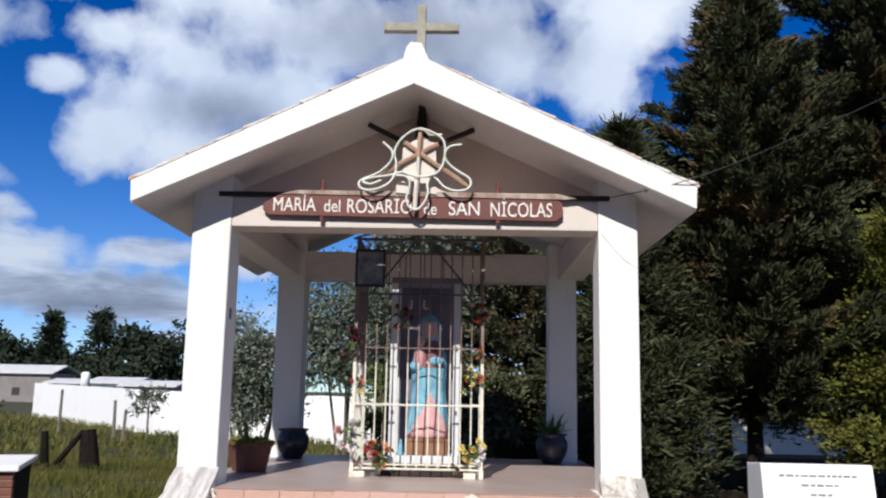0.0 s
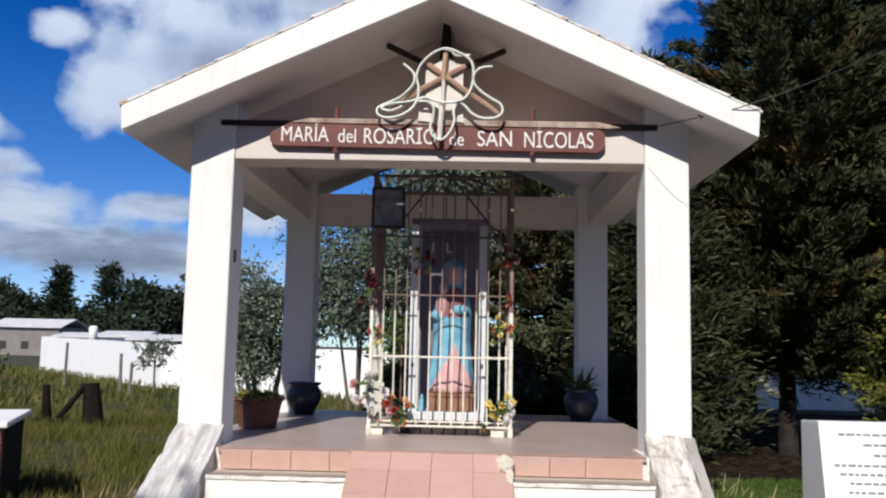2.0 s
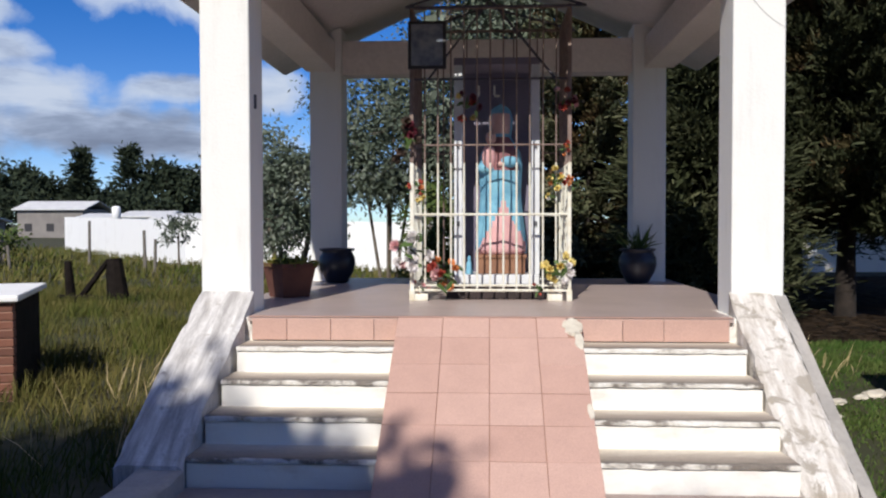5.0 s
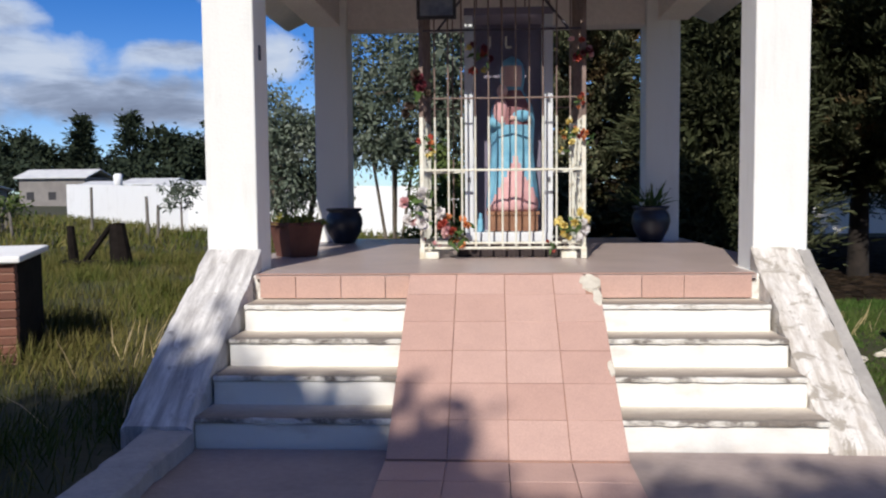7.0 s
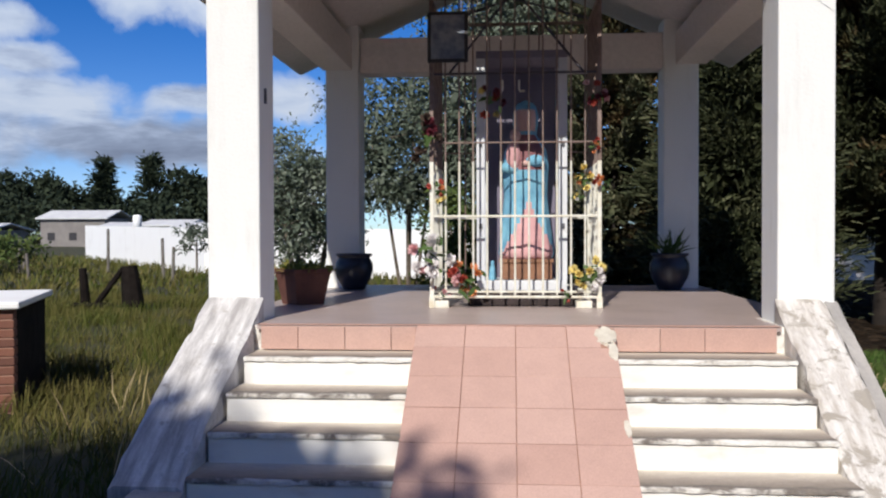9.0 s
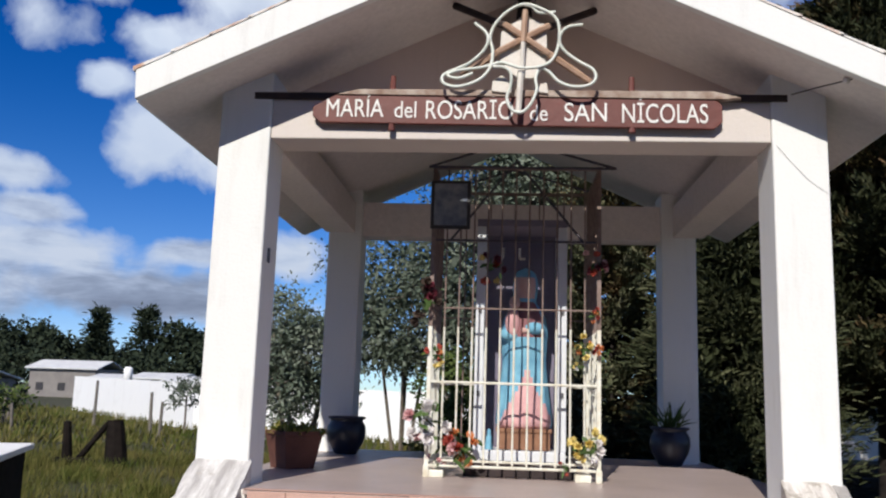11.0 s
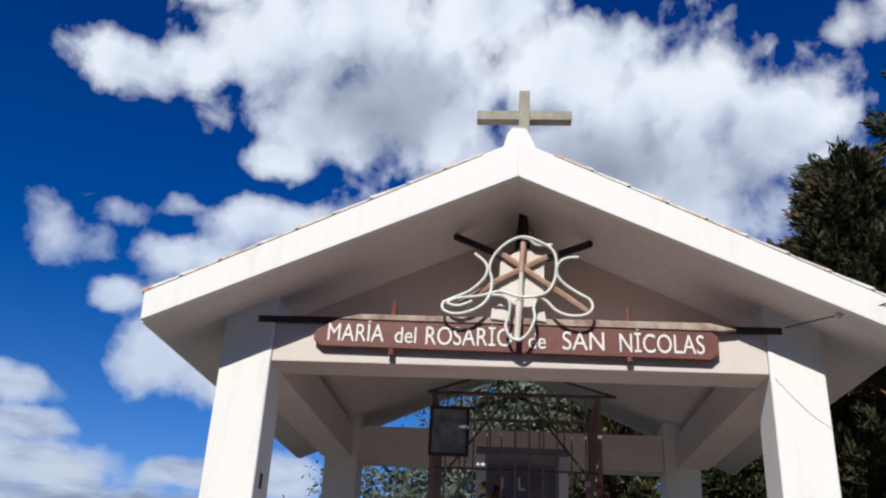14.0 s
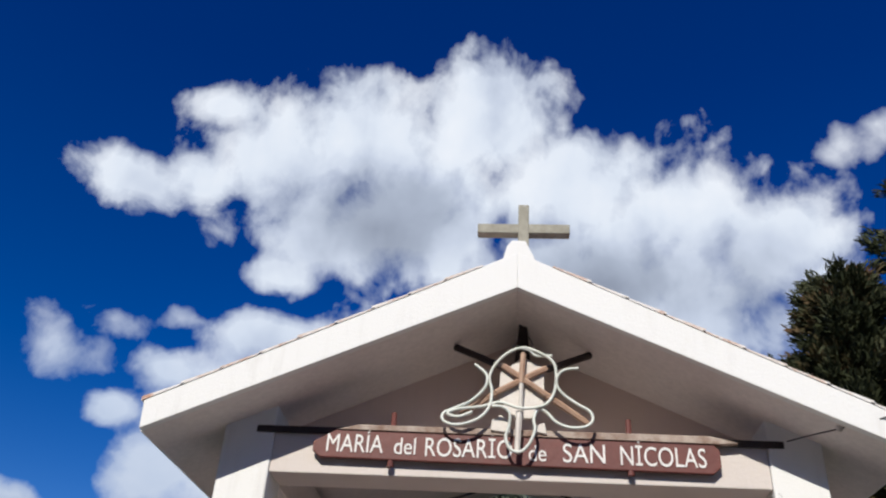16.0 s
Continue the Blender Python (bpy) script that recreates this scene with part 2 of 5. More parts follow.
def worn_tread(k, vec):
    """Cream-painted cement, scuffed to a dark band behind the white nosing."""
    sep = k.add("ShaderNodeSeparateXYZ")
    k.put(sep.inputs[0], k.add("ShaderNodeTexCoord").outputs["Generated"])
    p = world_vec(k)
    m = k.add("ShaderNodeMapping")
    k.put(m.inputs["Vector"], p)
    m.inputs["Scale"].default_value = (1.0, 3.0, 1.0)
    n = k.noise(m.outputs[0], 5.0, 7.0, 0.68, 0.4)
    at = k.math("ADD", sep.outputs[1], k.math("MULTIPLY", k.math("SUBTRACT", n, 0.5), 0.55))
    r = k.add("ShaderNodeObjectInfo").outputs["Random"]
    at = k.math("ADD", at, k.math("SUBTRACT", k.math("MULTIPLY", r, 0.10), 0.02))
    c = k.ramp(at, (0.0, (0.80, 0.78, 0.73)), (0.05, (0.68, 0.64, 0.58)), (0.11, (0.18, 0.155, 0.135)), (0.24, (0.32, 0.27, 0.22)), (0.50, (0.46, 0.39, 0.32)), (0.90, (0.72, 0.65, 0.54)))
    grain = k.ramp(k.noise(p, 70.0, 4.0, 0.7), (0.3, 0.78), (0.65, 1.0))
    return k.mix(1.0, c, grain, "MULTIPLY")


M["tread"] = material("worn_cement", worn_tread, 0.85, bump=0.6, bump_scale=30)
M["riser"] = material("painted_riser", streaked((0.82, 0.80, 0.76), (0.55, 0.45, 0.38), 0.6, (2.0, 2.0, 5.0)), 0.7, bump=0.3, bump_scale=40)
M["tile"] = material("clay_tile", by_object((0.55, 0.345, 0.285), (0.62, 0.41, 0.345)), 0.6, bump=0.15, bump_scale=120)
M["grout"] = material("grout", varied((0.42, 0.235, 0.17), (0.33, 0.20, 0.15), 8), 0.9)
M["floor"] = material("polished_floor", varied((0.50, 0.40, 0.365), (0.43, 0.345, 0.315), 2.2), 0.36, spec=0.5, bump=0.06, bump_scale=20)
M["roof_tile"] = material("roof_tile", by_object((0.50, 0.22, 0.13), (0.66, 0.50, 0.42)), 0.85, bump=0.4, bump_scale=50)
# the cream cage bars in the roof's shade, darkened in the colour itself
M["rust"] = material("shaded_bar_paint", varied((0.27, 0.20, 0.175), (0.18, 0.125, 0.105), 14), 0.7)
M["verge_mortar"] = material("verge_mortar", peeling((0.80, 0.78, 0.75), (0.60, 0.45, 0.36), (0.54, 0.33, 0.24), 0.58), 0.85, bump=0.5, bump_scale=40)
M["sign_wood"] = material("sign_wood", varied((0.175, 0.055, 0.045), (0.13, 0.042, 0.035), 3.5), 0.55, bump=0.3, bump_scale=25)
M["sign_edge"] = material("weathered_wood", varied((0.50, 0.42, 0.36), (0.26, 0.17, 0.13), 9), 0.85, bump=0.5, bump_scale=60)
M["letter"] = material("letter_paint", varied((0.84, 0.83, 0.80), (0.76, 0.75, 0.72), 12), 0.6)
M["dark_wood"] = material("dark_wood", varied((0.045, 0.030, 0.030), (0.03, 0.02, 0.02), 6), 0.7, bump=0.3)
M["stick_wood"] = material("varnished_wood", varied((0.48, 0.32, 0.23), (0.36, 0.22, 0.15), 10), 0.6, bump=0.3)
M["cross"] = material("weathered_concrete", varied((0.42, 0.40, 0.33), (0.30, 0.285, 0.23), 9), 0.9, bump=0.5, bump_scale=70)
M["rope"] = material("pvc_hose", varied((0.78, 0.80, 0.74), (0.62, 0.66, 0.60), 9), 0.45)
M["panel_white"] = material("panel_white", varied((0.76, 0.72, 0.66), (0.66, 0.60, 0.54), 5), 0.7)
M["cage"] = material("cage_paint", varied((0.80, 0.79, 0.70), (0.66, 0.60, 0.46), 11, 0.45, 0.7), 0.45)
M["cage_dark"] = material("cage_roof_paint", varied((0.07, 0.075, 0.11), (0.085, 0.07, 0.08), 9), 0.6)
M["cabinet"] = material("cabinet_paint", varied((0.74, 0.76, 0.78), (0.64, 0.66, 0.70), 5), 0.5)
M["backing"] = material("niche_backing", varied((0.22, 0.20, 0.26), (0.17, 0.15, 0.21), 3), 0.8)
M["robe_blue"] = material("robe_blue", varied((0.24, 0.52, 0.66), (0.15, 0.36, 0.52), 8), 0.85, spec=0.15)
M["robe_pink"] = material("robe_pink", varied((0.72, 0.42, 0.42), (0.58, 0.31, 0.32), 9), 0.7)
# the gown's pink at the chest, its shade put into a maroon colour
M["robe_pink_shaded"] = material("robe_pink_shaded", varied((0.30, 0.13, 0.14), (0.22, 0.09, 0.10), 9), 0.7)
M["stone_face"] = material("painted_plaster_skin", varied((0.66, 0.43, 0.39), (0.58, 0.36, 0.32), 12), 0.55)
M["base_wood"] = material("plinth_wood", varied((0.30, 0.15, 0.085), (0.21, 0.10, 0.06), 7), 0.6, bump=0.2)
M["urn"] = material("blue_glaze", varied((0.013, 0.019, 0.038), (0.018, 0.018, 0.03), 6), 0.35)
M["pot"] = material("terracotta", varied((0.15, 0.06, 0.042), (0.10, 0.04, 0.03), 6), 0.8, bump=0.3)
M["soil"] = material("soil", varied((0.06, 0.042, 0.03), (0.035, 0.025, 0.02), 14), 0.95, bump=0.8)
M["frame_black"] = material("picture_frame", varied((0.03, 0.03, 0.035), (0.045, 0.04, 0.04), 9), 0.5)
M["print"] = material("faded_print", varied((0.12, 0.14, 0.20), (0.26, 0.29, 0.32), 9, 0.4, 0.6), 0.3)
M["metal_dark"] = material("galvanised", varied((0.20, 0.20, 0.22), (0.12, 0.12, 0.13), 12), 0.5, 0.6)
M["far_white"] = material("far_limewash", streaked((0.87, 0.87, 0.86), (0.62, 0.6, 0.57), 0.4, (1.2, 1.2, 0.5)), 0.8, bump=0.2)
M["brick"] = material("brick", by_object((0.25, 0.105, 0.070), (0.15, 0.066, 0.048)), 0.85, bump=0.5)
M["cement"] = material("cement", varied((0.46, 0.43, 0.40), (0.34, 0.32, 0.30), 2.5), 0.85, bump=0.4, bump_scale=40)
M["path"] = material("path_cement", varied((0.45, 0.36, 0.325), (0.35, 0.28, 0.25), 1.6), 0.85, bump=0.4, bump_scale=30)
M["ground"] = material("meadow_soil", varied((0.062, 0.056, 0.026), (0.042, 0.046, 0.018), 0.7), 0.95, bump=0.8, bump_scale=12)
M["grass"] = material("grass", meadow((0.050, 0.068, 0.012), (0.098, 0.100, 0.024), (0.17, 0.145, 0.055), (0.055, 0.088, 0.014), (0.155, 0.125, 0.045)), 0.7, spec=0.12)
M["lawn"] = material("lawn_grass", meadow((0.035, 0.075, 0.014), (0.060, 0.105, 0.022), (0.09, 0.11, 0.035), (0.040, 0.085, 0.016), (0.085, 0.10, 0.030)), 0.7, spec=0.12)
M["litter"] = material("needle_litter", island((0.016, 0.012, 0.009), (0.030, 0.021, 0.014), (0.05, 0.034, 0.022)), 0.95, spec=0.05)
M["straw"] = material("dry_stalk", island((0.42, 0.32, 0.16), (0.52, 0.42, 0.26)), 0.8)
M["bark"] = material("bark", varied((0.036, 0.027, 0.022), (0.018, 0.014, 0.012), 7), 0.95, bump=0.9, bump_scale=30)
M["bark_pale"] = material("pale_bark", varied((0.20, 0.165, 0.13), (0.13, 0.105, 0.085), 8), 0.9, bump=0.6, bump_scale=30)
M["needle"] = material("needles", foliage((0.016, 0.020, 0.010), (0.044, 0.052, 0.024), (0.110, 0.112, 0.060)), 0.7, spec=0.12)
M["needle_brown"] = material("needles_browned", foliage((0.036, 0.036, 0.015), (0.085, 0.070, 0.032), (0.17, 0.100, 0.055)), 0.7, spec=0.12)
M["needle_light"] = material("needles_pale", foliage((0.028, 0.038, 0.021), (0.090, 0.098, 0.052), (0.22, 0.195, 0.12), 2.6), 0.7, spec=0.12)
M["needle_yellow"] = material("needles_yellow", foliage((0.05, 0.065, 0.014), (0.13, 0.135, 0.03), (0.20, 0.19, 0.05)), 0.7, spec=0.12)
M["olive"] = material("olive_leaf", foliage((0.045, 0.062, 0.045), (0.095, 0.12, 0.085), (0.20, 0.225, 0.175), 2.2), 0.6, spec=0.2)
M["far_leaf"] = material("far_leaf", island((0.018, 0.028, 0.018), (0.04, 0.052, 0.03)), 0.8, spec=0.12)
M["bush_leaf"] = material("bush_leaf", island((0.05, 0.085, 0.025), (0.11, 0.14, 0.04)), 0.7, spec=0.12)
M["planter_leaf"] = material("planter_leaf", island((0.08, 0.11, 0.02), (0.17, 0.18, 0.04), (0.30, 0.22, 0.06)), 0.7, spec=0.2)
M["faded_ink"] = material("faded_ink", varied((0.34, 0.34, 0.35), (0.24, 0.24, 0.25), 20), 0.8)
M["tin"] = material("tin_roof", varied((0.74, 0.74, 0.72), (0.62, 0.62, 0.62), 1.2), 0.5)
M["house"] = material("house_wall", varied((0.20, 0.18, 0.17), (0.26, 0.24, 0.22), 0.8), 0.85)
M["barn"] = material("barn_render", streaked((0.76, 0.70, 0.61), (0.50, 0.44, 0.37), 0.6, (1.5, 1.5, 0.5)), 0.85, bump=0.3)
M["char"] = material("rough_near_black", varied((0.010, 0.008, 0.007), (0.020, 0.016, 0.014), 7), 0.95, bump=0.9, spec=0.08)
M["post"] = material("grey_post", varied((0.20, 0.18, 0.155), (0.13, 0.115, 0.10), 8), 0.9, bump=0.5)
for nm, a, b in (("red", (0.50, 0.10, 0.06), (0.38, 0.06, 0.045)), ("orange", (0.74, 0.33, 0.13), (0.62, 0.22, 0.08)), ("yellow", (0.80, 0.70, 0.30), (0.74, 0.58, 0.18)),
                 ("white", (0.82, 0.80, 0.77), (0.74, 0.70, 0.70)), ("pink", (0.82, 0.56, 0.55), (0.74, 0.44, 0.45)), ("wine", (0.20, 0.03, 0.05), (0.13, 0.02, 0.035)),
                 ("brown", (0.10, 0.06, 0.045), (0.06, 0.04, 0.03))):
    M["petal_" + nm] = material("petal_" + nm, island(a, b), 0.7)
M["stem"] = material("plastic_leaf", island((0.03, 0.07, 0.02), (0.07, 0.12, 0.03)), 0.6)


# ---- mesh tools ----
def link(name, bm, mats, parent=None, label="", smooth=False, bevel=0.0):
    me = bpy.data.meshes.new(name)
    if bevel:
        bmesh.ops.bevel(bm, geom=bm.edges[:], offset=bevel, segments=2, profile=0.5, affect="EDGES", clamp_overlap=True)
    bmesh.ops.recalc_face_normals(bm, faces=bm.faces[:])
    bm.to_mesh(me)
    bm.free()
    for m in mats if isinstance(mats, (list, tuple)) else [mats]:
        me.materials.append(M[m])
    if smooth:
        for p in me.polygons:
            p.use_smooth = True
    ob = new(name, me)
    if parent:
        ob.parent = parent
    if label:
        ob["label"] = label
    return ob


def part(name, bm, mat, parent, label="", smooth=False, bevel=0.0):
    return link(name, bm, mat, parent, label, smooth, bevel)


def base(name, x=0, y=0, z=0, rz=0, **tags):
    ob = new(name)
    ob.empty_display_size = 0.1
    ob.matrix_basis = pose(x, y, z, 0, 0, rz)
    return tagged(ob, **tags)


def box(x0, x1, y0, y1, z0, z1, bm=None):
    bm = bm or bmesh.new()
    v = [bm.verts.new((x, y, z)) for x in (x0, x1) for y in (y0, y1) for z in (z0, z1)]
    for f in ((0, 1, 3, 2), (4, 6, 7, 5), (0, 4, 5, 1), (2, 3, 7, 6), (0, 2, 6, 4), (1, 5, 7, 3)):
        bm.faces.new([v[i] for i in f])
    return bm


def extrude(profile, way, bm=None):
    """A prism: the closed profile of 3D points swept along way."""
    bm = bm or bmesh.new()
    way = Vector(way)
    a = [bm.verts.new(p) for p in profile]
    b = [bm.verts.new(Vector(p) + way) for p in profile]
    bm.faces.new(a)
    bm.faces.new(b[::-1])
    for i in range(len(a)):
        j = (i + 1) % len(a)
        bm.faces.new((a[i], b[i], b[j], a[j]))
    return bm


def rod(p, q, r, r2=None, n=8, bm=None):
    bm = bm or bmesh.new()
    p, q = Vector(p), Vector(q)
    r2 = r if r2 is None else r2
    z = (q - p).normalized()
    x = z.orthogonal().normalized()
    y = z.cross(x)
    rings = []
    for c, rr in ((p, r), (q, r2)):
        rings.append([bm.verts.new(c + rr * (math.cos(t) * x + math.sin(t) * y)) for t in (2 * math.pi * i / n for i in range(n))])
    for i in range(n):
        j = (i + 1) % n
        bm.faces.new((rings[0][i], rings[0][j], rings[1][j], rings[1][i]))
    bm.faces.new(rings[0][::-1])
    bm.faces.new(rings[1])
    return bm


def lathe(profile, n=28, centre=(0, 0, 0), bm=None, squash=1.0, wave=0.0, folds=9):
    """Turned body from rows of (radius, height); wave presses folds into it."""
    bm = bm or bmesh.new()
    rings = []
    for r, h in profile:
        ring = []
        for i in range(n):
            t = 2 * math.pi * i / n
            rr = r * (1 + wave * math.sin(folds * t + 2.0 * h))
            ring.append(bm.verts.new((centre[0] + rr * math.cos(t), centre[1] + rr * squash * math.sin(t), centre[2] + h)))
        rings.append(ring)
    for a, b in zip(rings, rings[1:]):
        for i in range(n):
            j = (i + 1) % n
            bm.faces.new((a[i], a[j], b[j], b[i]))
    bm.faces.new(rings[0][::-1])
    bm.faces.new(rings[-1])
    return bm


def tube(points, r, name, mat, parent=None, label="", smooth_curve=True):
    """A hose or wire along a smooth line."""
    pts = [Vector(p) for p in points]
    if smooth_curve:
        out = []
        for i in range(len(pts) - 1):
            a, b, c, d = pts[max(i - 1, 0)], pts[i], pts[i + 1], pts[min(i + 2, len(pts) - 1)]
            for s in range(6):
                t = s / 6
                out.append(0.5 * ((2 * b) + (c - a) * t + (2 * a - 5 * b + 4 * c - d) * t * t + (3 * b - a - 3 * c + d) * t ** 3))
        pts = out + [pts[-1]]
    bm = bmesh.new()
    rings = []
    for i, p in enumerate(pts):
        z = (pts[min(i + 1, len(pts) - 1)] - pts[max(i - 1, 0)]).normalized()
        x = z.cross(Vector((0.1, 1, 0.2))).normalized()
        y = z.cross(x)
        rings.append([bm.verts.new(p + r * (math.cos(t) * x + math.sin(t) * y)) for t in (2 * math.pi * j / 8 for j in range(8))])
    for a, b in zip(rings, rings[1:]):
        for i in range(8):
            j = (i + 1) % 8
            bm.faces.new((a[i], a[j], b[j], b[i]))
    bm.faces.new(rings[0][::-1])
    bm.faces.new(rings[-1])
    return link(name, bm, mat, parent, label, smooth=True)


def soup(name, verts, faces, mat, parent=None, label="", smooth=False):
    """A mesh from arrays of corners and faces."""
    me = bpy.data.meshes.new(name)
    me.from_pydata([tuple(v) for v in verts], [], [tuple(f) for f in faces])
    me.materials.append(M[mat])
    if smooth:
        me.polygons.foreach_set("use_smooth", [True] * len(me.polygons))
    ob = new(name, me)
    if parent:
        ob.parent = parent
    if label:
        ob["label"] = label
    return ob


def blades(rng, pos, ways, length, width, droop=0.0):
    """Many leaf blades: each a bent strip of two quads from pos along ways."""
    n = len(pos)
    side = np.cross(ways, rng.normal(size=(n, 3)))
    side /= np.linalg.norm(side, axis=1)[:, None] + 1e-9
    L, W = np.asarray(length).reshape(-1, 1) * np.ones((n, 1)), np.asarray(width).reshape(-1, 1) * np.ones((n, 1))
    mid = pos + ways * L * 0.55
    tip = pos + ways * L
    tip[:, 2] -= (droop * L)[:, 0]
    v = np.stack([pos - side * W * 0.35, pos + side * W * 0.35, mid + side * W * 0.5, mid - side * W * 0.5, tip], 1).reshape(-1, 3)
    i = np.arange(n)[:, None] * 5
    quads = i + np.array([[0, 1, 2, 3]])
    tris = i + np.array([[3, 2, 4]])
    return v, quads.tolist() + tris.tolist()


def unit(a):
    return a / (np.linalg.norm(a, axis=-1, keepdims=True) + 1e-9)


# ---- ground, path and far setting ----
rng = np.random.default_rng(7)


def ground_height(x, y):
    """The field lies level round the shrine and rolls a little farther off."""
    far = np.clip((np.hypot(x, y) - 14) / 40, 0, 1)
    return -0.012 + far * (0.18 * np.sin(x * 0.09 + 1.0) * np.cos(y * 0.07) + 0.05)


def build_ground():
    ax = np.unique(np.concatenate([np.linspace(-30, 30, 61), np.linspace(-700, 700, 57), [-2500, 2500]]))
    ay = np.unique(np.concatenate([np.linspace(-20, 50, 71), np.linspace(-300, 900, 49), [-1500, 3000]]))
    X, Y = np.meshgrid(ax, ay)
    v = np.stack([X, Y, ground_height(X, Y)], -1).reshape(-1, 3)
    w = len(ax)
    f = [(j * w + i, j * w + i + 1, (j + 1) * w + i + 1, (j + 1) * w + i) for j in range(len(ay) - 1) for i in range(w - 1)]
    tagged(soup("ground", v, f, "ground", smooth=True), "dry meadow soil under grass round the shrine", "ground", kind="structure")
    path = extrude([(-1.95, -1.172, -0.15), (2.05, -1.172, -0.15), (2.5, -16, -0.15), (-2.1, -16, -0.15)], (0, 0, 0.152))
    tagged(link("pavement", path, "path"), "pinkish worn cement path in front of the steps", "path", kind="structure")


build_ground()

# ---- the shrine ----
P = 0.82  # height of the platform
CI, CO = 1.675, 2.03  # inner and outer faces of the columns
YF, YB = 0.24, 4.08  # front face of the front columns, back face of the back ones
BZ = 3.125  # underside of the beams
EAVE, RIDGE, TIP, YR0, YR1 = 3.243, 4.345, 2.45, -0.20, 4.62  # underside of the roof
SLOPE = (RIDGE - EAVE) / TIP

shrine = base("shrine", label="white plastered open chapel with gable roof on a raised platform", category="shrine")


def under(x):
    return RIDGE - abs(x) * SLOPE


def column(x0, y0, z1):
    bm = box(x0, x0 + CO - CI, y0, y0 + 0.36, P - 0.02, z1)
    part("column", bm, "plaster", shrine, bevel=0.012)


for sx, y0 in ((-CO, YF), (CI, YF), (-CO + 0.06, YB - 0.36), (CI - 0.11, YB - 0.36)):
    column(sx, y0, under(CI) + 0.01)

# platform slab with a smooth floor
part("platform", box(-CO, CO, 0.035, YB + 0.12, -0.1, P - 0.006), "limewash", shrine, bevel=0.01)
for a, b in ((-CO + 0.01, -1.632), (1.632, CO - 0.01)):
    part("floor_margin", box(a, b, YF + 0.362, YB + 0.1, P - 0.03, P - 0.002), "floor", shrine)
part("floor", box(-1.63, 1.63, 0.0, YB + 0.1, P - 0.03, P), "floor", shrine, "smooth grey-pink cement floor")


def beam(x0, x1, y0, y1, z0, z1):
    part("beam", box(x0, x1, y0, y1, z0, z1), "soffit", shrine, bevel=0.008)


# front beam between the columns; the gable wall stands back over it
W = CI - 0.002
part("front_beam", box(-W, W, YF + 0.014, YF + 0.34, BZ, 3.42), "beige", shrine, "cream plastered front beam", bevel=0.008)
GW = CO - 0.02
bm = extrude([(-GW, 0.72, BZ + 0.20), (GW, 0.72, BZ + 0.20), (GW, 0.72, under(GW) + 0.02), (0, 0.72, RIDGE + 0.02), (-GW, 0.72, under(GW) + 0.02)], (0, 0.14, 0))
part("gable_wall", bm, "taupe", shrine, "taupe painted gable wall")
beam(-CI + 0.062, CI - 0.112, YB - 0.30, YB - 0.02, 3.10, 3.47)
for sx in (-1, 1):
    a, b = sorted((sx * (CI + 0.01), sx * (CO - 0.03)))
    beam(a, b, YF + 0.355, YB - 0.355, BZ, under(CI + 0.3) + 0.0)


def roof_side(s):
    """One pitch of the roof slab: plastered underside, verge boards front and back."""
    th = 0.20
    prof = [(0, YR0, RIDGE), (s * TIP, YR0, EAVE), (s * TIP, YR0, EAVE + th), (0, YR0, RIDGE + th)]
    slab = part("roof", extrude([(p[0], p[1] + 0.05, p[2] + 0.004) for p in prof], (0, YR1 - YR0 - 0.1, 0)), "soffit", shrine)
    for y in (YR0, YR1 - 0.06):
        lift = 0.03
        f = [(0, y, RIDGE), (s * TIP, y, EAVE), (s * (TIP + 0.012), y, EAVE + 0.198), (0, y, RIDGE + 0.255 + lift)]
        part("verge", extrude(f, (0, 0.06, 0)), "plaster", slab, "white plastered verge", bevel=0.006)
    part("eave_edge", box(*sorted((s * TIP, s * (TIP + 0.012))), YR0 + 0.06, YR1 - 0.06, EAVE + 0.0, EAVE + 0.16), "plaster", slab)
    return slab


ROOFS = [roof_side(-1), roof_side(1)]


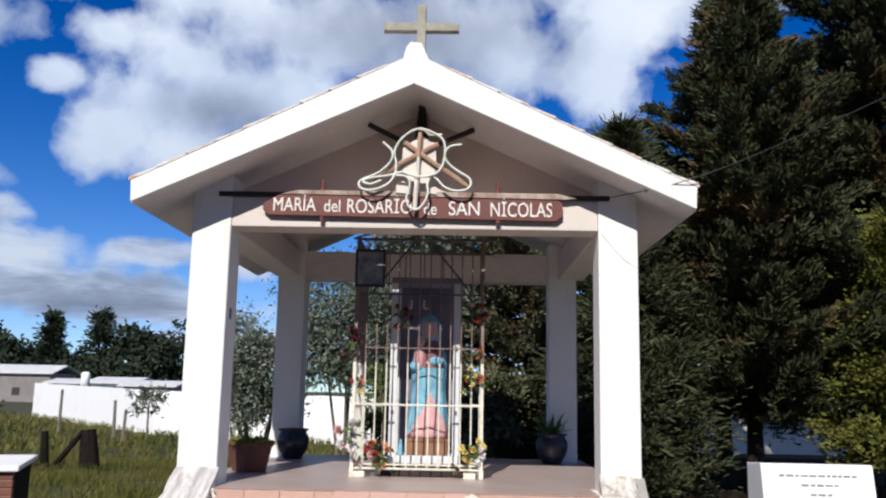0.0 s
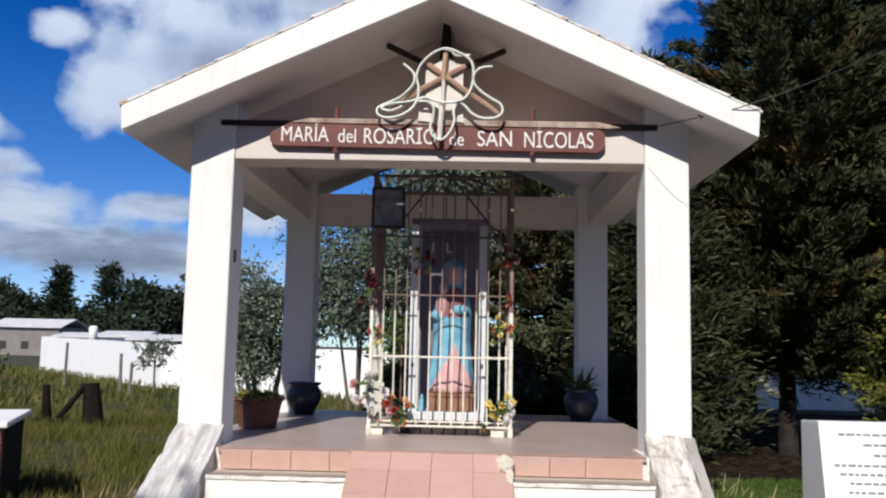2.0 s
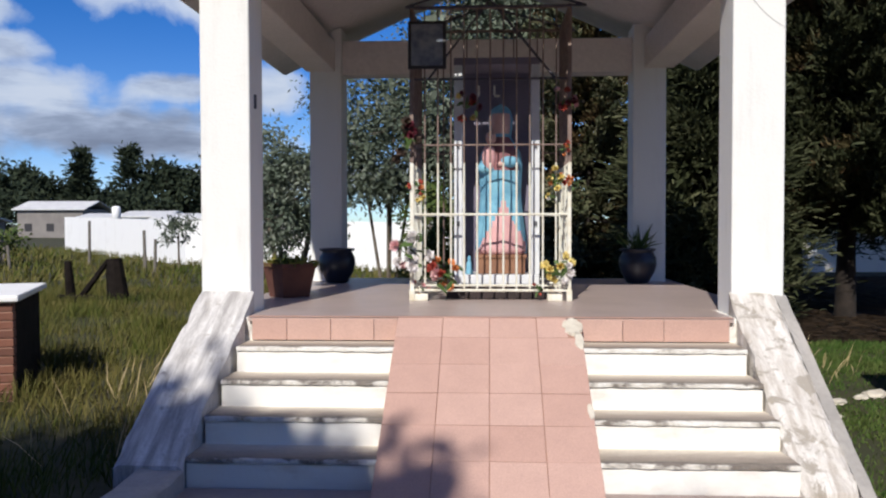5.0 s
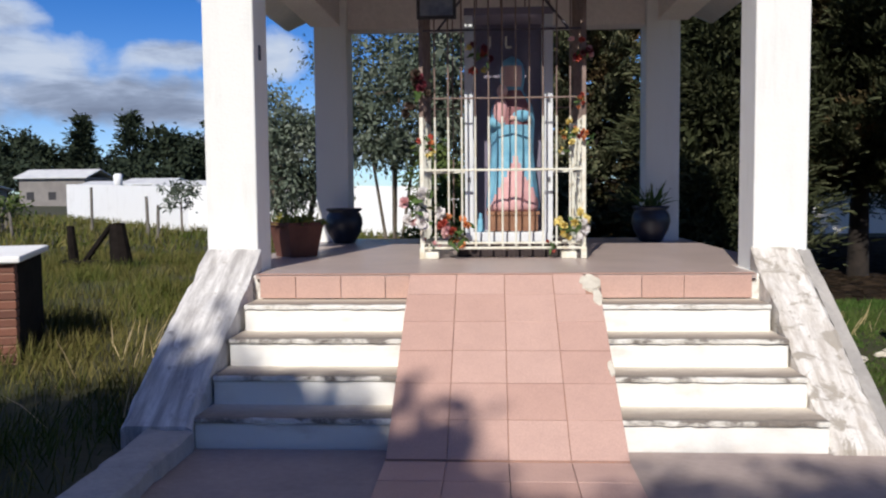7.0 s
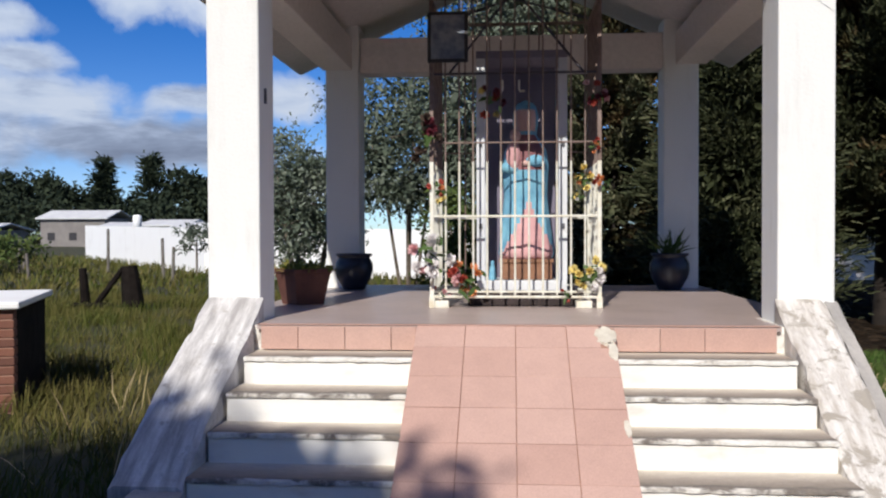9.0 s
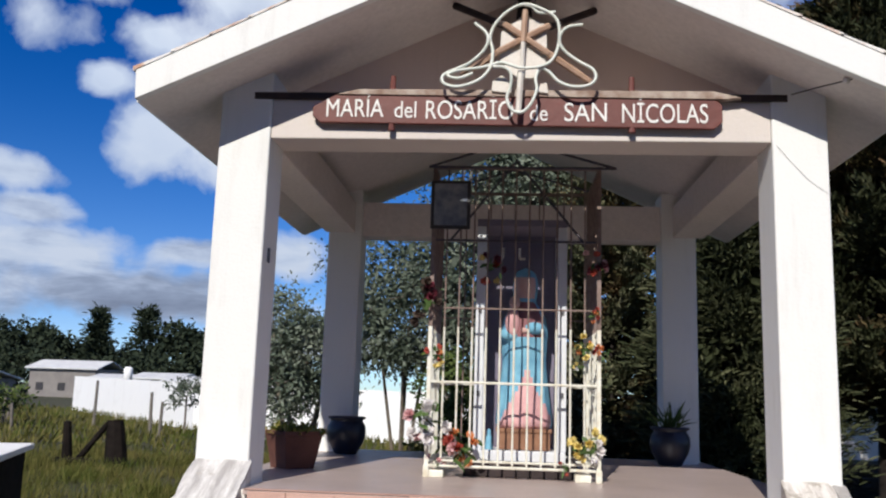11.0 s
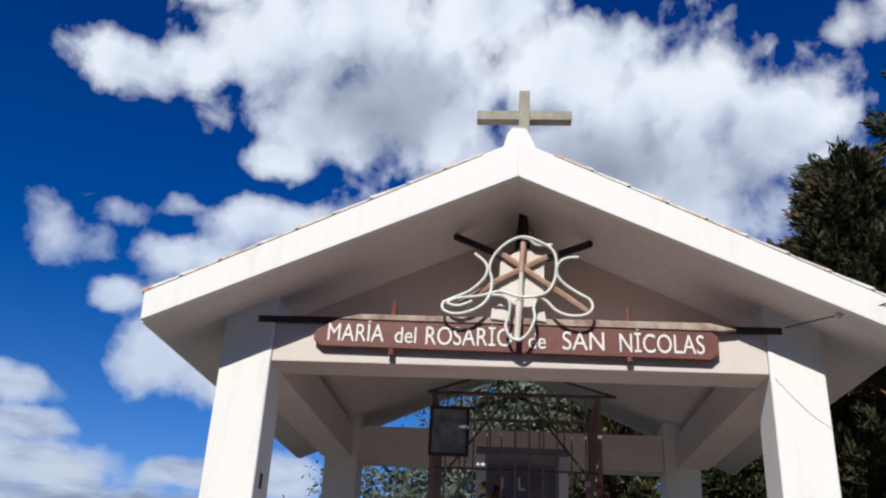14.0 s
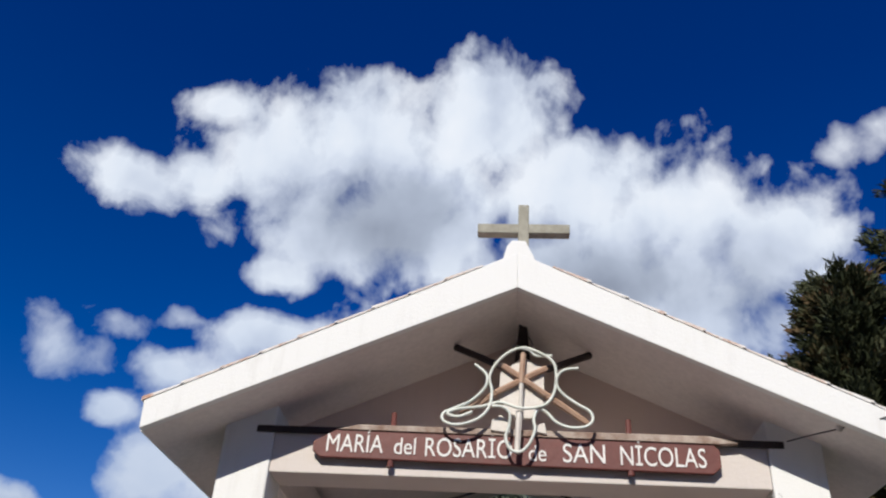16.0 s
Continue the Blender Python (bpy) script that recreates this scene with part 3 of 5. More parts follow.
def roof_tiles(s, slab):
    """Curved clay tiles laid from the ridge down, the verge row bedded in white mortar."""
    ang = math.atan(SLOPE)
    n, seg = 9, 7
    length = TIP / math.cos(ang) / n * 1.18

    def tile(width, rise):
        bm = bmesh.new()
        rows = []
        for u in (0, 1):
            w = width * (1.0 if u else 0.86)
            rows.append([bm.verts.new((u * length, w * (i / seg - 0.5), rise * math.sin(math.pi * i / seg) + 0.016 * u)) for i in range(seg + 1)])
            rows.append([bm.verts.new((u * length, w * (i / seg - 0.5) * 0.9, rise * math.sin(math.pi * i / seg) + 0.016 * u - 0.014)) for i in range(seg + 1)])
        for i in range(seg):
            bm.faces.new((rows[0][i], rows[0][i + 1], rows[2][i + 1], rows[2][i]))
            bm.faces.new((rows[1][i + 1], rows[1][i], rows[3][i], rows[3][i + 1]))
            bm.faces.new((rows[2][i], rows[2][i + 1], rows[3][i + 1], rows[3][i]))
        me = bpy.data.meshes.new("tile")
        bmesh.ops.recalc_face_normals(bm, faces=bm.faces[:])
        bm.to_mesh(me)
        bm.free()
        me.materials.append(M["roof_tile"])
        return me

    me = tile(0.24, 0.045)
    bedded = tile(0.20, 0.040)
    bedded.materials.clear()
    bedded.materials.append(M["verge_mortar"])
    r = random.Random(3 + s)
    for j in range(20):
        for i in range(n):
            y = YR0 + (0.10 + j * 0.245 if j else 0.117)
            x = i * TIP / n - (0 if j else 0.035)
            o = new("tile", me if j else bedded)
            o.parent = slab
            m = pose(0, y + r.uniform(-0.008, 0.008), 0, 0, 0, 0)
            if s < 0:
                m = m @ pose(0, 0, 0, 0, 0, 180)
            z = RIDGE + (0.165 if j else 0.203) - x * SLOPE
            o.matrix_basis = Matrix.Translation((s * x, 0, z)) @ m @ pose(0, 0, 0, 0, math.degrees(ang) - 2.2 + r.uniform(-0.6, 0.6), r.uniform(-1, 1))


# ridge cap and the plinth of the cross
bm = extrude([(-0.13, YR0 + 0.002, RIDGE + 0.13), (0.13, YR0 + 0.002, RIDGE + 0.13), (0.118, YR0 + 0.002, RIDGE + 0.25), (0.086, YR0 + 0.002, RIDGE + 0.31), (0.055, YR0 + 0.002, RIDGE + 0.385), (-0.045, YR0 + 0.002, RIDGE + 0.39),
              (-0.08, YR0 + 0.002, RIDGE + 0.34), (-0.10, YR0 + 0.002, RIDGE + 0.25)], (0, 0.5, 0))
part("ridge_cap", bm, "plaster", shrine, bevel=0.01)

cross = base("cross", 0.04, 0.05, RIDGE + 0.38, label="weathered grey concrete cross on the ridge of the shrine", category="cross")
part("upright", box(-0.040, 0.040, -0.05, 0.05, -0.08, 0.455), "cross", cross, bevel=0.006)
part("crossbar", box(-0.345, 0.345, -0.042, 0.042, 0.205, 0.285), "cross", cross, bevel=0.006)

# ---- steps, ramp and the sloping buttresses ----
RISE = P / 5
NOSE = [0.0, -0.30, -0.59, -0.87, -1.165]
stairs = base("stairs", label="worn white-painted cement steps either side of a ramp", category="stairs")


def tread(x0, x1, y0, y1, z0, z1, rg):
    """A slab with a chipped, slightly wavy nosing."""
    n = 22
    bm = bmesh.new()
    rows = []
    for q in range(n + 1):
        x = x0 + (x1 - x0) * q / n
        e, d = rg.uniform(-0.004, 0.004), rg.uniform(0.003, 0.012) + (0.012 if rg.random() < 0.12 else 0)
        rows.append([bm.verts.new(v) for v in ((x, y0 + e, z0 + rg.uniform(-0.002, 0.002)), (x, y0 + e, z1 - d), (x, y0 + e + d, z1), (x, y1, z1), (x, y1, z0))])
    for a, b in zip(rows, rows[1:]):
        for i in range(5):
            j = (i + 1) % 5
            bm.faces.new((a[i], b[i], b[j], a[j]))
    bm.faces.new(rows[0])
    bm.faces.new(rows[-1][::-1])
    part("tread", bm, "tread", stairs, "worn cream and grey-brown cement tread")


rg = random.Random(29)
for i in range(1, 5):
    z = P - i * RISE
    out = 1.612 + 0.012 * i
    for x0, x1 in ((-out, -0.60), (0.612, out + 0.008)):
        part("riser", box(x0, x1, NOSE[i] + 0.012, 0.05, z - RISE - 0.02 if i < 4 else -0.1, z - 0.031), "riser", stairs, "white painted riser", bevel=0.006)
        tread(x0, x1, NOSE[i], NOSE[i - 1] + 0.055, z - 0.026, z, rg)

ramp = base("ramp", label="sloping ramp of square reddish clay tiles", category="ramp")
RS = 0.571
ang = math.atan(RS)
bm = extrude([(-0.605, 0.0, P - 0.012), (-0.605, -1.5, P - 0.012 - 1.5 * RS), (-0.605, -1.5, -0.15), (-0.605, 0.0, -0.1)], (1.22, 0, 0))
part("ramp_bed", bm, "grout", ramp)
COLS = [-0.605, -0.295, 0.015, 0.325, 0.615]
ROWS_Y = [0.0, -0.19, -0.43, -0.665, -0.905, -1.15, -1.395]


def flat_tile(w, d, t=0.016):
    bm = box(0.002, w - 0.002, -d + 0.002, -0.002, -t, 0.0)
    me = bpy.data.meshes.new("tile")
    bmesh.ops.bevel(bm, geom=[e for e in bm.edges if all(v.co.z > -0.001 for v in e.verts)], offset=0.0018, segments=1, affect="EDGES")
    bmesh.ops.recalc_face_normals(bm, faces=bm.faces[:])
    bm.to_mesh(me)
    bm.free()
    me.materials.append(M["tile"])
    return me


r = random.Random(5)
for j in range(len(ROWS_Y) - 1):
    for i in range(4):
        if i == 3 and j == 0:
            w = 0.20  # a broken tile at the head of the ramp
        else:
            w = COLS[i + 1] - COLS[i]
        o = new("tile", flat_tile(w, (ROWS_Y[j] - ROWS_Y[j + 1]) / math.cos(ang)))
        o.parent = ramp
        o.matrix_basis = Matrix.Translation((COLS[i], ROWS_Y[j], P + ROWS_Y[j] * RS + r.uniform(-0.001, 0.001))) @ pose(0, 0, 0, math.degrees(ang) + r.uniform(-0.2, 0.2), r.uniform(-0.2, 0.2), 0)


def mortar_patch(cx, cy, rx, ry):
    """A ragged dab of pale mortar lying on the slope."""
    rim = []
    for q in range(18):
        t = 2 * math.pi * q / 18
        g = r.uniform(0.78, 1.12)
        x, y = cx + rx * g * math.cos(t), cy + ry * g * math.sin(t)
        rim.append((x, y, P + y * RS - 0.014))
    part("mortar", extrude(rim, (0, 0, 0.019)), "mortar", ramp, "bare pale mortar where a tile broke away")


mortar_patch(0.558, -0.085, 0.062, 0.080)
mortar_patch(0.592, -0.215, 0.030, 0.085)
mortar_patch(0.600, -0.80, 0.018, 0.060)

# upright tiles on the edge of the platform
for xs in ([-1.60, -1.36, -1.06, -0.765, -0.607], [0.62, 0.90, 1.17, 1.60]):
    for a, b in zip(xs, xs[1:]):
        o = new("tile", flat_tile(b - a, 0.150))
        o.parent = shrine
        o.matrix_basis = Matrix.Translation((a, -0.010, P - 0.008)) @ pose(0, 0, 0, 90, 0, 0)
part("edge_trim", box(-1.62, 1.62, -0.008, 0.05, P - 0.0, P + 0.004), "tile", shrine)


def sloped_bar(name, line, xi, xo, mat, label, seed, rough=0.008):
    """A battered bar beside the steps: (y, z) rows of its top edge, worn and slightly wavy."""
    rr = random.Random(seed)
    bm = bmesh.new()
    rows = []
    for (ya, za), (yb, zb) in zip(line, line[1:]):
        n = max(2, int(abs(yb - ya) / 0.07))
        for q in range(n):
            t = q / n
            rows.append((ya + (yb - ya) * t, za + (zb - za) * t))
    rows.append(line[-1])
    rings = []
    for y, z in rows:
        w = [rr.uniform(-rough, rough) for _ in range(6)]
        prof = [(xi + w[0], z - 0.018 + w[2]), (xi + (xo - xi) * 0.08, z + w[3] * 0.5), (xi + (xo - xi) * 0.5, z + w[5] * 0.6), (xi + (xo - xi) * 0.92, z + w[4] * 0.5), (xo + w[1], z - 0.020 + w[3])]
        rings.append([bm.verts.new((x, y, h)) for x, h in prof] + [bm.verts.new((xo + w[1], y, -0.12)), bm.verts.new((xi + w[0], y, -0.12))])
    for p, q in zip(rings, rings[1:]):
        for i in range(7):
            j = (i + 1) % 7
            bm.faces.new((p[i], q[i], q[j], p[j]))
    bm.faces.new(rings[0])
    bm.faces.new(rings[-1][::-1])
    part(name, bm, mat, shrine, label)


sloped_bar("buttress", [(YF + 0.02, 0.985), (-0.20, 0.718), (-0.52, 0.556), (-0.87, 0.352), (-1.22, 0.135)], -1.660, -2.040, "buttress_smooth", "peeling whitewashed cement buttress, soot-streaked", 10)
sloped_bar("buttress", [(YF + 0.02, 0.985), (-0.30, 0.640), (-0.775, 0.318), (-1.20, 0.030)], 1.665, 1.958, "buttress_pitted", "peeling pitted whitewashed cement buttress", 12, 0.012)
sloped_bar("kerb", [(YF + 0.01, 0.960), (-0.25, 0.640), (-0.76, 0.300), (-1.25, -0.02)], 1.962, 2.048, "cement", "grey cement kerb beside the buttress", 14, 0.010)
sloped_bar("kerb", [(-1.224, 0.118), (-1.50, 0.105), (-2.60, 0.085)], -1.655, -1.915, "cement", "low worn cement kerb running on from the buttress", 15, 0.010)
part("side_wall", box(-CO - 0.02, -CO + 0.03, YF + 0.36, YB, -0.1, P - 0.02), "limewash", shrine)
part("side_wall", box(CO - 0.03, CO + 0.02, YF + 0.36, YB, -0.1, P - 0.02), "limewash", shrine)

# the tiled walk goes on level from the foot of the ramp
for j in range(9):
    for i in range(4):
        o = new("tile", flat_tile(COLS[i + 1] - COLS[i], 0.29))
        o.parent = ramp
        o.matrix_basis = Matrix.Translation((COLS[i], -1.42 - j * 0.29, 0.022 + r.uniform(-0.001, 0.001)))


# ---- on the gable: name board, batten, star emblem with a white hose ----
def words(text, x0, x1, z0, height, y, parent, mat="letter"):
    """Painted lettering, a hair's breadth proud of its board."""
    cu = bpy.data.curves.new("lettering", "FONT")
    cu.body, cu.size, cu.extrude, cu.offset = text, 1.0, 0.004, 0.0
    tmp = bpy.data.objects.new("lettering", cu)
    scene.collection.objects.link(tmp)
    dg = bpy.context.evaluated_depsgraph_get()
    me = bpy.data.meshes.new_from_object(tmp.evaluated_get(dg))
    bpy.data.objects.remove(tmp)
    co = np.array([v.co[:] for v in me.vertices])
    lo, hi = co.min(0), co.max(0)
    cap = 0.70
    sx, sz = (x1 - x0) / (hi[0] - lo[0]), height / cap
    for v in me.vertices:
        v.co = ((v.co.x - lo[0]) * sx, -v.co.z, v.co.y * sz)
    me.materials.clear()
    me.materials.append(M[mat])
    ob = new("lettering", me)
    ob.parent = parent
    ob.matrix_basis = Matrix.Translation((x0, y, z0))
    ob["label"] = "white painted lettering"
    return ob


SY = 0.135  # front of the name board
board = base("name_board", 0, 0, 0, label="red-brown wooden name board with white painted lettering", category="sign")
board.matrix_basis = Matrix.Translation((0, 0.06, -0.0153)) @ Matrix.Diagonal((1.0107, 1, 1.0107, 1))
prof = [(-1.365, 0, 3.315), (-1.20, 0, 3.405), (1.285, 0, 3.385), (1.335, 0, 3.34), (1.335, 0, 3.225), (1.28, 0, 3.178), (-1.31, 0, 3.205), (-1.365, 0, 3.25)]
bm = extrude([(p[0], SY, p[2]) for p in prof], (0, 0.035, 0))
part("board", bm, "sign_wood", board, bevel=0.006)
part("top_edge", extrude([(-1.21, SY - 0.012, 3.398), (1.36, SY - 0.012, 3.378), (1.46, SY - 0.012, 3.388), (1.28, SY - 0.012, 3.43), (-1.06, SY - 0.012, 3.435)], (0, 0.06, 0)), "sign_edge", board, "weathered pale upper strip", bevel=0.004)
for px in (-0.83, 0.755):
    part("peg", rod((px, SY + 0.02, 3.40), (px, SY + 0.02, 3.535), 0.022, 0.018), "sign_wood", board)
    part("peg", rod((px, SY + 0.02, 3.20), (px, SY + 0.02, 3.155), 0.020, 0.024), "sign_wood", board)
    part("bracket", box(px - 0.02, px + 0.02, SY + 0.03, YF - 0.035, 3.27, 3.31), "dark_wood", board)
for text, x0, x1, dz, h in (("MARÍA", -1.27, -0.885, 0.0, 0.125), ("del", -0.81, -0.665, -0.004, 0.115), ("ROSARİO", -0.60, -0.02, -0.010, 0.128), ("de", 0.09, 0.205, -0.018, 0.11),
                            ("SAN", 0.315, 0.59, -0.020, 0.128), ("NİCOLAS", 0.69, 1.24, -0.026, 0.13)):
    words(text, x0, x1, 3.243 + dz, h, SY - 0.001, board)

batten = base("batten", label="dark stained wooden batten behind the name board", category="beam")
part("bar", box(-1.80, 1.78, YF - 0.009, YF + 0.012, 3.40, 3.448), "dark_wood", batten, bevel=0.004)


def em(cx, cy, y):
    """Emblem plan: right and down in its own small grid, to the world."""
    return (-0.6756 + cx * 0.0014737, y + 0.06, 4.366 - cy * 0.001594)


emblem = base("star_emblem", label="white star panel with crossed wooden sticks and hose", category="emblem")
emblem.matrix_basis = Matrix.Translation((0, 0.08, -0.0204)) @ Matrix.Diagonal((1.0143, 1, 1.0143, 1))
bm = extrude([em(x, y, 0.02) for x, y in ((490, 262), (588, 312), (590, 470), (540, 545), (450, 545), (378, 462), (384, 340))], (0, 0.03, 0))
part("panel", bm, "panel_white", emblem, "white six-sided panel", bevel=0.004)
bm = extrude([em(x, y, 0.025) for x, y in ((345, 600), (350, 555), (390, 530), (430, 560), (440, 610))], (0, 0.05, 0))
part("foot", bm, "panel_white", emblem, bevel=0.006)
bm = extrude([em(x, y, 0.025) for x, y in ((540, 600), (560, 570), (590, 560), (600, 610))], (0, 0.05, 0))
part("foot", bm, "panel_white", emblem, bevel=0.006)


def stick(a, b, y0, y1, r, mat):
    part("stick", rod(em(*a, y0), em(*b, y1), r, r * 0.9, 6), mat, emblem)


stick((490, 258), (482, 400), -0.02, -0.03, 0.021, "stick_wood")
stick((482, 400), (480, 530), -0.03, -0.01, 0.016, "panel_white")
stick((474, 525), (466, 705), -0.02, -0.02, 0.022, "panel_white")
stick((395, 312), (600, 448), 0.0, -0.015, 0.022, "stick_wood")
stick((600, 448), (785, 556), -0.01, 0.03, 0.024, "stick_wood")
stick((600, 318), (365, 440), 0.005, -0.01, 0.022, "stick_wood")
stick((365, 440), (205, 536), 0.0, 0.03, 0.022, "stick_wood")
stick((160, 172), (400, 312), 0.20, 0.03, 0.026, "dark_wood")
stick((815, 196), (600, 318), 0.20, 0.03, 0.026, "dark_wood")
# dark block in place of the shadow on the gable between the wires
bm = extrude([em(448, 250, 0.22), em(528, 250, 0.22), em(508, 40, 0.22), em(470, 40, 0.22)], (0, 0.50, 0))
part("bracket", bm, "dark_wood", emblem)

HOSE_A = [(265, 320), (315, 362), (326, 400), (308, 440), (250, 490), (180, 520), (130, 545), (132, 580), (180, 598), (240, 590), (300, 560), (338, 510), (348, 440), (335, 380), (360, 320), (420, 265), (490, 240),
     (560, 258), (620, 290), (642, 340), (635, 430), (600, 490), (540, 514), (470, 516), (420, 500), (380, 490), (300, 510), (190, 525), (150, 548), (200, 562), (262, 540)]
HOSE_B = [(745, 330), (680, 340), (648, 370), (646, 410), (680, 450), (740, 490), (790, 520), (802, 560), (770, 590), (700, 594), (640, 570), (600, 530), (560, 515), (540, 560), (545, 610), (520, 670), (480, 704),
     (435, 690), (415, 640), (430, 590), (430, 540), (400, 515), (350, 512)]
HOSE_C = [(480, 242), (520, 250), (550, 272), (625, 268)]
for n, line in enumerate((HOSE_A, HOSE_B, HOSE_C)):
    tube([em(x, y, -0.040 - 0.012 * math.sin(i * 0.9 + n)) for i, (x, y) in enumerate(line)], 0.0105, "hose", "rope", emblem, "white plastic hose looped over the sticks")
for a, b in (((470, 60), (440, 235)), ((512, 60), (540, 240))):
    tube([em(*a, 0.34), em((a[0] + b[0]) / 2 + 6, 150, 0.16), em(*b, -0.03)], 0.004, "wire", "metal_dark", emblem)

cable = base("cable", label="dark electric cable with white insulator at the eave", category="cable")
tube([(1.76, 0.10, 3.40), (1.88, 0.0, 3.41), (2.02, -0.1, 3.42), (2.3, -0.22, 3.47), (2.9, -0.5, 3.66), (4.2, -1.6, 4.15), (6.5, -4.0, 5.1)], 0.0045, "wire", "frame_black", cable)
bm = bmesh.new()
bmesh.ops.create_uvsphere(bm, u_segments=10, v_segments=6, radius=0.022, matrix=Matrix.Translation((2.03, -0.105, 3.42)))
part("insulator", bm, "panel_white", cable, "white porcelain knob", smooth=True)
tube([(1.70, YF - 0.004, 3.10), (1.80, YF - 0.004, 2.98), (1.90, YF - 0.004, 2.87), (2.02, YF - 0.004, 2.78)], 0.001, "wire", "metal_dark", cable)
clip = link("wall_clip", box(-CI - 0.002, -CI + 0.012, 0.36, 0.39, 2.28, 2.38), "metal_dark")
tagged(clip, "small dark metal plate on the column", "plate")

# ---- the barred cage with the statue's cabinet ----
CX0, CX1, CY0, CY1 = -0.62, 0.66, 1.27, 2.15
PT = 1.945  # up to here the bars are cream; above, roof shade is painted in brown
cage = base("cage", label="cream-painted iron bar cage round the statue", category="cage")


def bar(p, q, r=0.0085, mat="cage", n=6, name="bar"):
    part(name, rod(p, q, r, None, n), mat, cage)


for x in (CX0, CX1):
    for y in (CY0, CY1):
        part("post", box(x - 0.016, x + 0.016, y - 0.016, y + 0.016, P, PT), "cage", cage, bevel=0.003)
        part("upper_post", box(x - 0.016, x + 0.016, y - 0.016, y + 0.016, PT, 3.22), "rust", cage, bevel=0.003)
    part("foot", box(x - 0.022, x + 0.022, CY0 - 0.03, CY0 + 0.03, P, P + 0.09), "cage", cage, bevel=0.004)
for i in range(1, 12):
    x = CX0 + i * (CX1 - CX0) / 12
    bar((x, CY0, P + 0.10), (x, CY0, PT))
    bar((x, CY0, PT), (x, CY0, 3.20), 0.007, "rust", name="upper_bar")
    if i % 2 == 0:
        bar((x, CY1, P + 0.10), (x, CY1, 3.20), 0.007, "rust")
for i in range(1, 8):
    y = CY0 + i * (CY1 - CY0) / 8
    for x in (CX0, CX1):
        bar((x, y, P + 0.10), (x, y, PT))
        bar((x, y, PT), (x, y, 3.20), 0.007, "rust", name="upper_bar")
for z, rr in ((P + 0.085, 0.011), (P + 0.125, 0.009), (1.525, 0.010), (2.09, 0.007), (3.20, 0.014)):
    for a, b in (((CX0, CY0), (CX1, CY0)), ((CX0, CY1), (CX1, CY1)), ((CX0, CY0), (CX0, CY1)), ((CX1, CY0), (CX1, CY1))):
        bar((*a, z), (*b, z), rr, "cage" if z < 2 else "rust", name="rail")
for y in (CY0 - 0.03, CY1):
    for a, b in (((CX0 - 0.05, 3.20), (0.0, 3.42)), ((0.0, 3.42), (CX1 + 0.13, 3.20)), ((CX0 - 0.05, 3.20), (CX1 + 0.13, 3.20))):
        bar((a[0], y, a[1]), (b[0], y, b[1]), 0.010, "cage_dark", name="roof_rail")
for sx in (-0.50, 0.56):
    bar((0.02, CY0 + 0.22, 3.32), (sx, CY0 + 0.22, 2.66), 0.011, "cage_dark", name="brace")
bar((CX0, CY0 + 0.22, 2.66), (CX1, CY0 + 0.22, 2.66), 0.009, "cage_dark", name="brace")
for x in (-0.55, 0.545):
    part("foot_block", box(x - 0.06, x + 0.06, CY0 - 0.02, CY0 + 0.12, P, P + 0.055), "cage", cage, bevel=0.006)

KX0, KX1, KY0, KY1 = -0.25, 0.40, 1.50, 1.98
cabinet = base("statue_cabinet", label="white-framed tall open cabinet on a wooden plinth", category="cabinet")
# dark colour on the plinth stands in for shade below the bottom rail
part("plinth", box(KX0 - 0.10, KX1 + 0.12, KY0 - 0.06, KY1 + 0.05, P, P + 0.12), "dark_wood", cabinet, "wooden plinth darkened for the shaded gap under the cage", bevel=0.008)
part("sill", box(KX0 - 0.03, KX1 + 0.03, KY0 - 0.03, KY1, P + 0.12, P + 0.20), "cabinet", cabinet, bevel=0.006)
for x in (KX0, KX1):
    for y in (KY0, KY1 - 0.05):
        part("post", box(x - 0.034, x + 0.034, y, y + 0.05, P + 0.20, 2.78), "cabinet", cabinet, bevel=0.005)
    for z in (1.45, 2.1):
        part("hinge", box(x - 0.012, x + 0.012, KY0 - 0.012, KY0, z - 0.02, z + 0.02), "metal_dark", cabinet)
part("back", box(KX0 + 0.036, KX1 - 0.036, KY1 - 0.03, KY1 - 0.005, P + 0.20, 2.82), "backing", cabinet, "dusky violet back board")
part("head_rail", box(KX0 - 0.036, KX1 + 0.036, KY0, KY1, 2.782, 2.84), "backing", cabinet, bevel=0.005)

# the statue, one plain body: plinth, gown, mantle and a smooth head
SXC, SYC = 0.11, 1.74


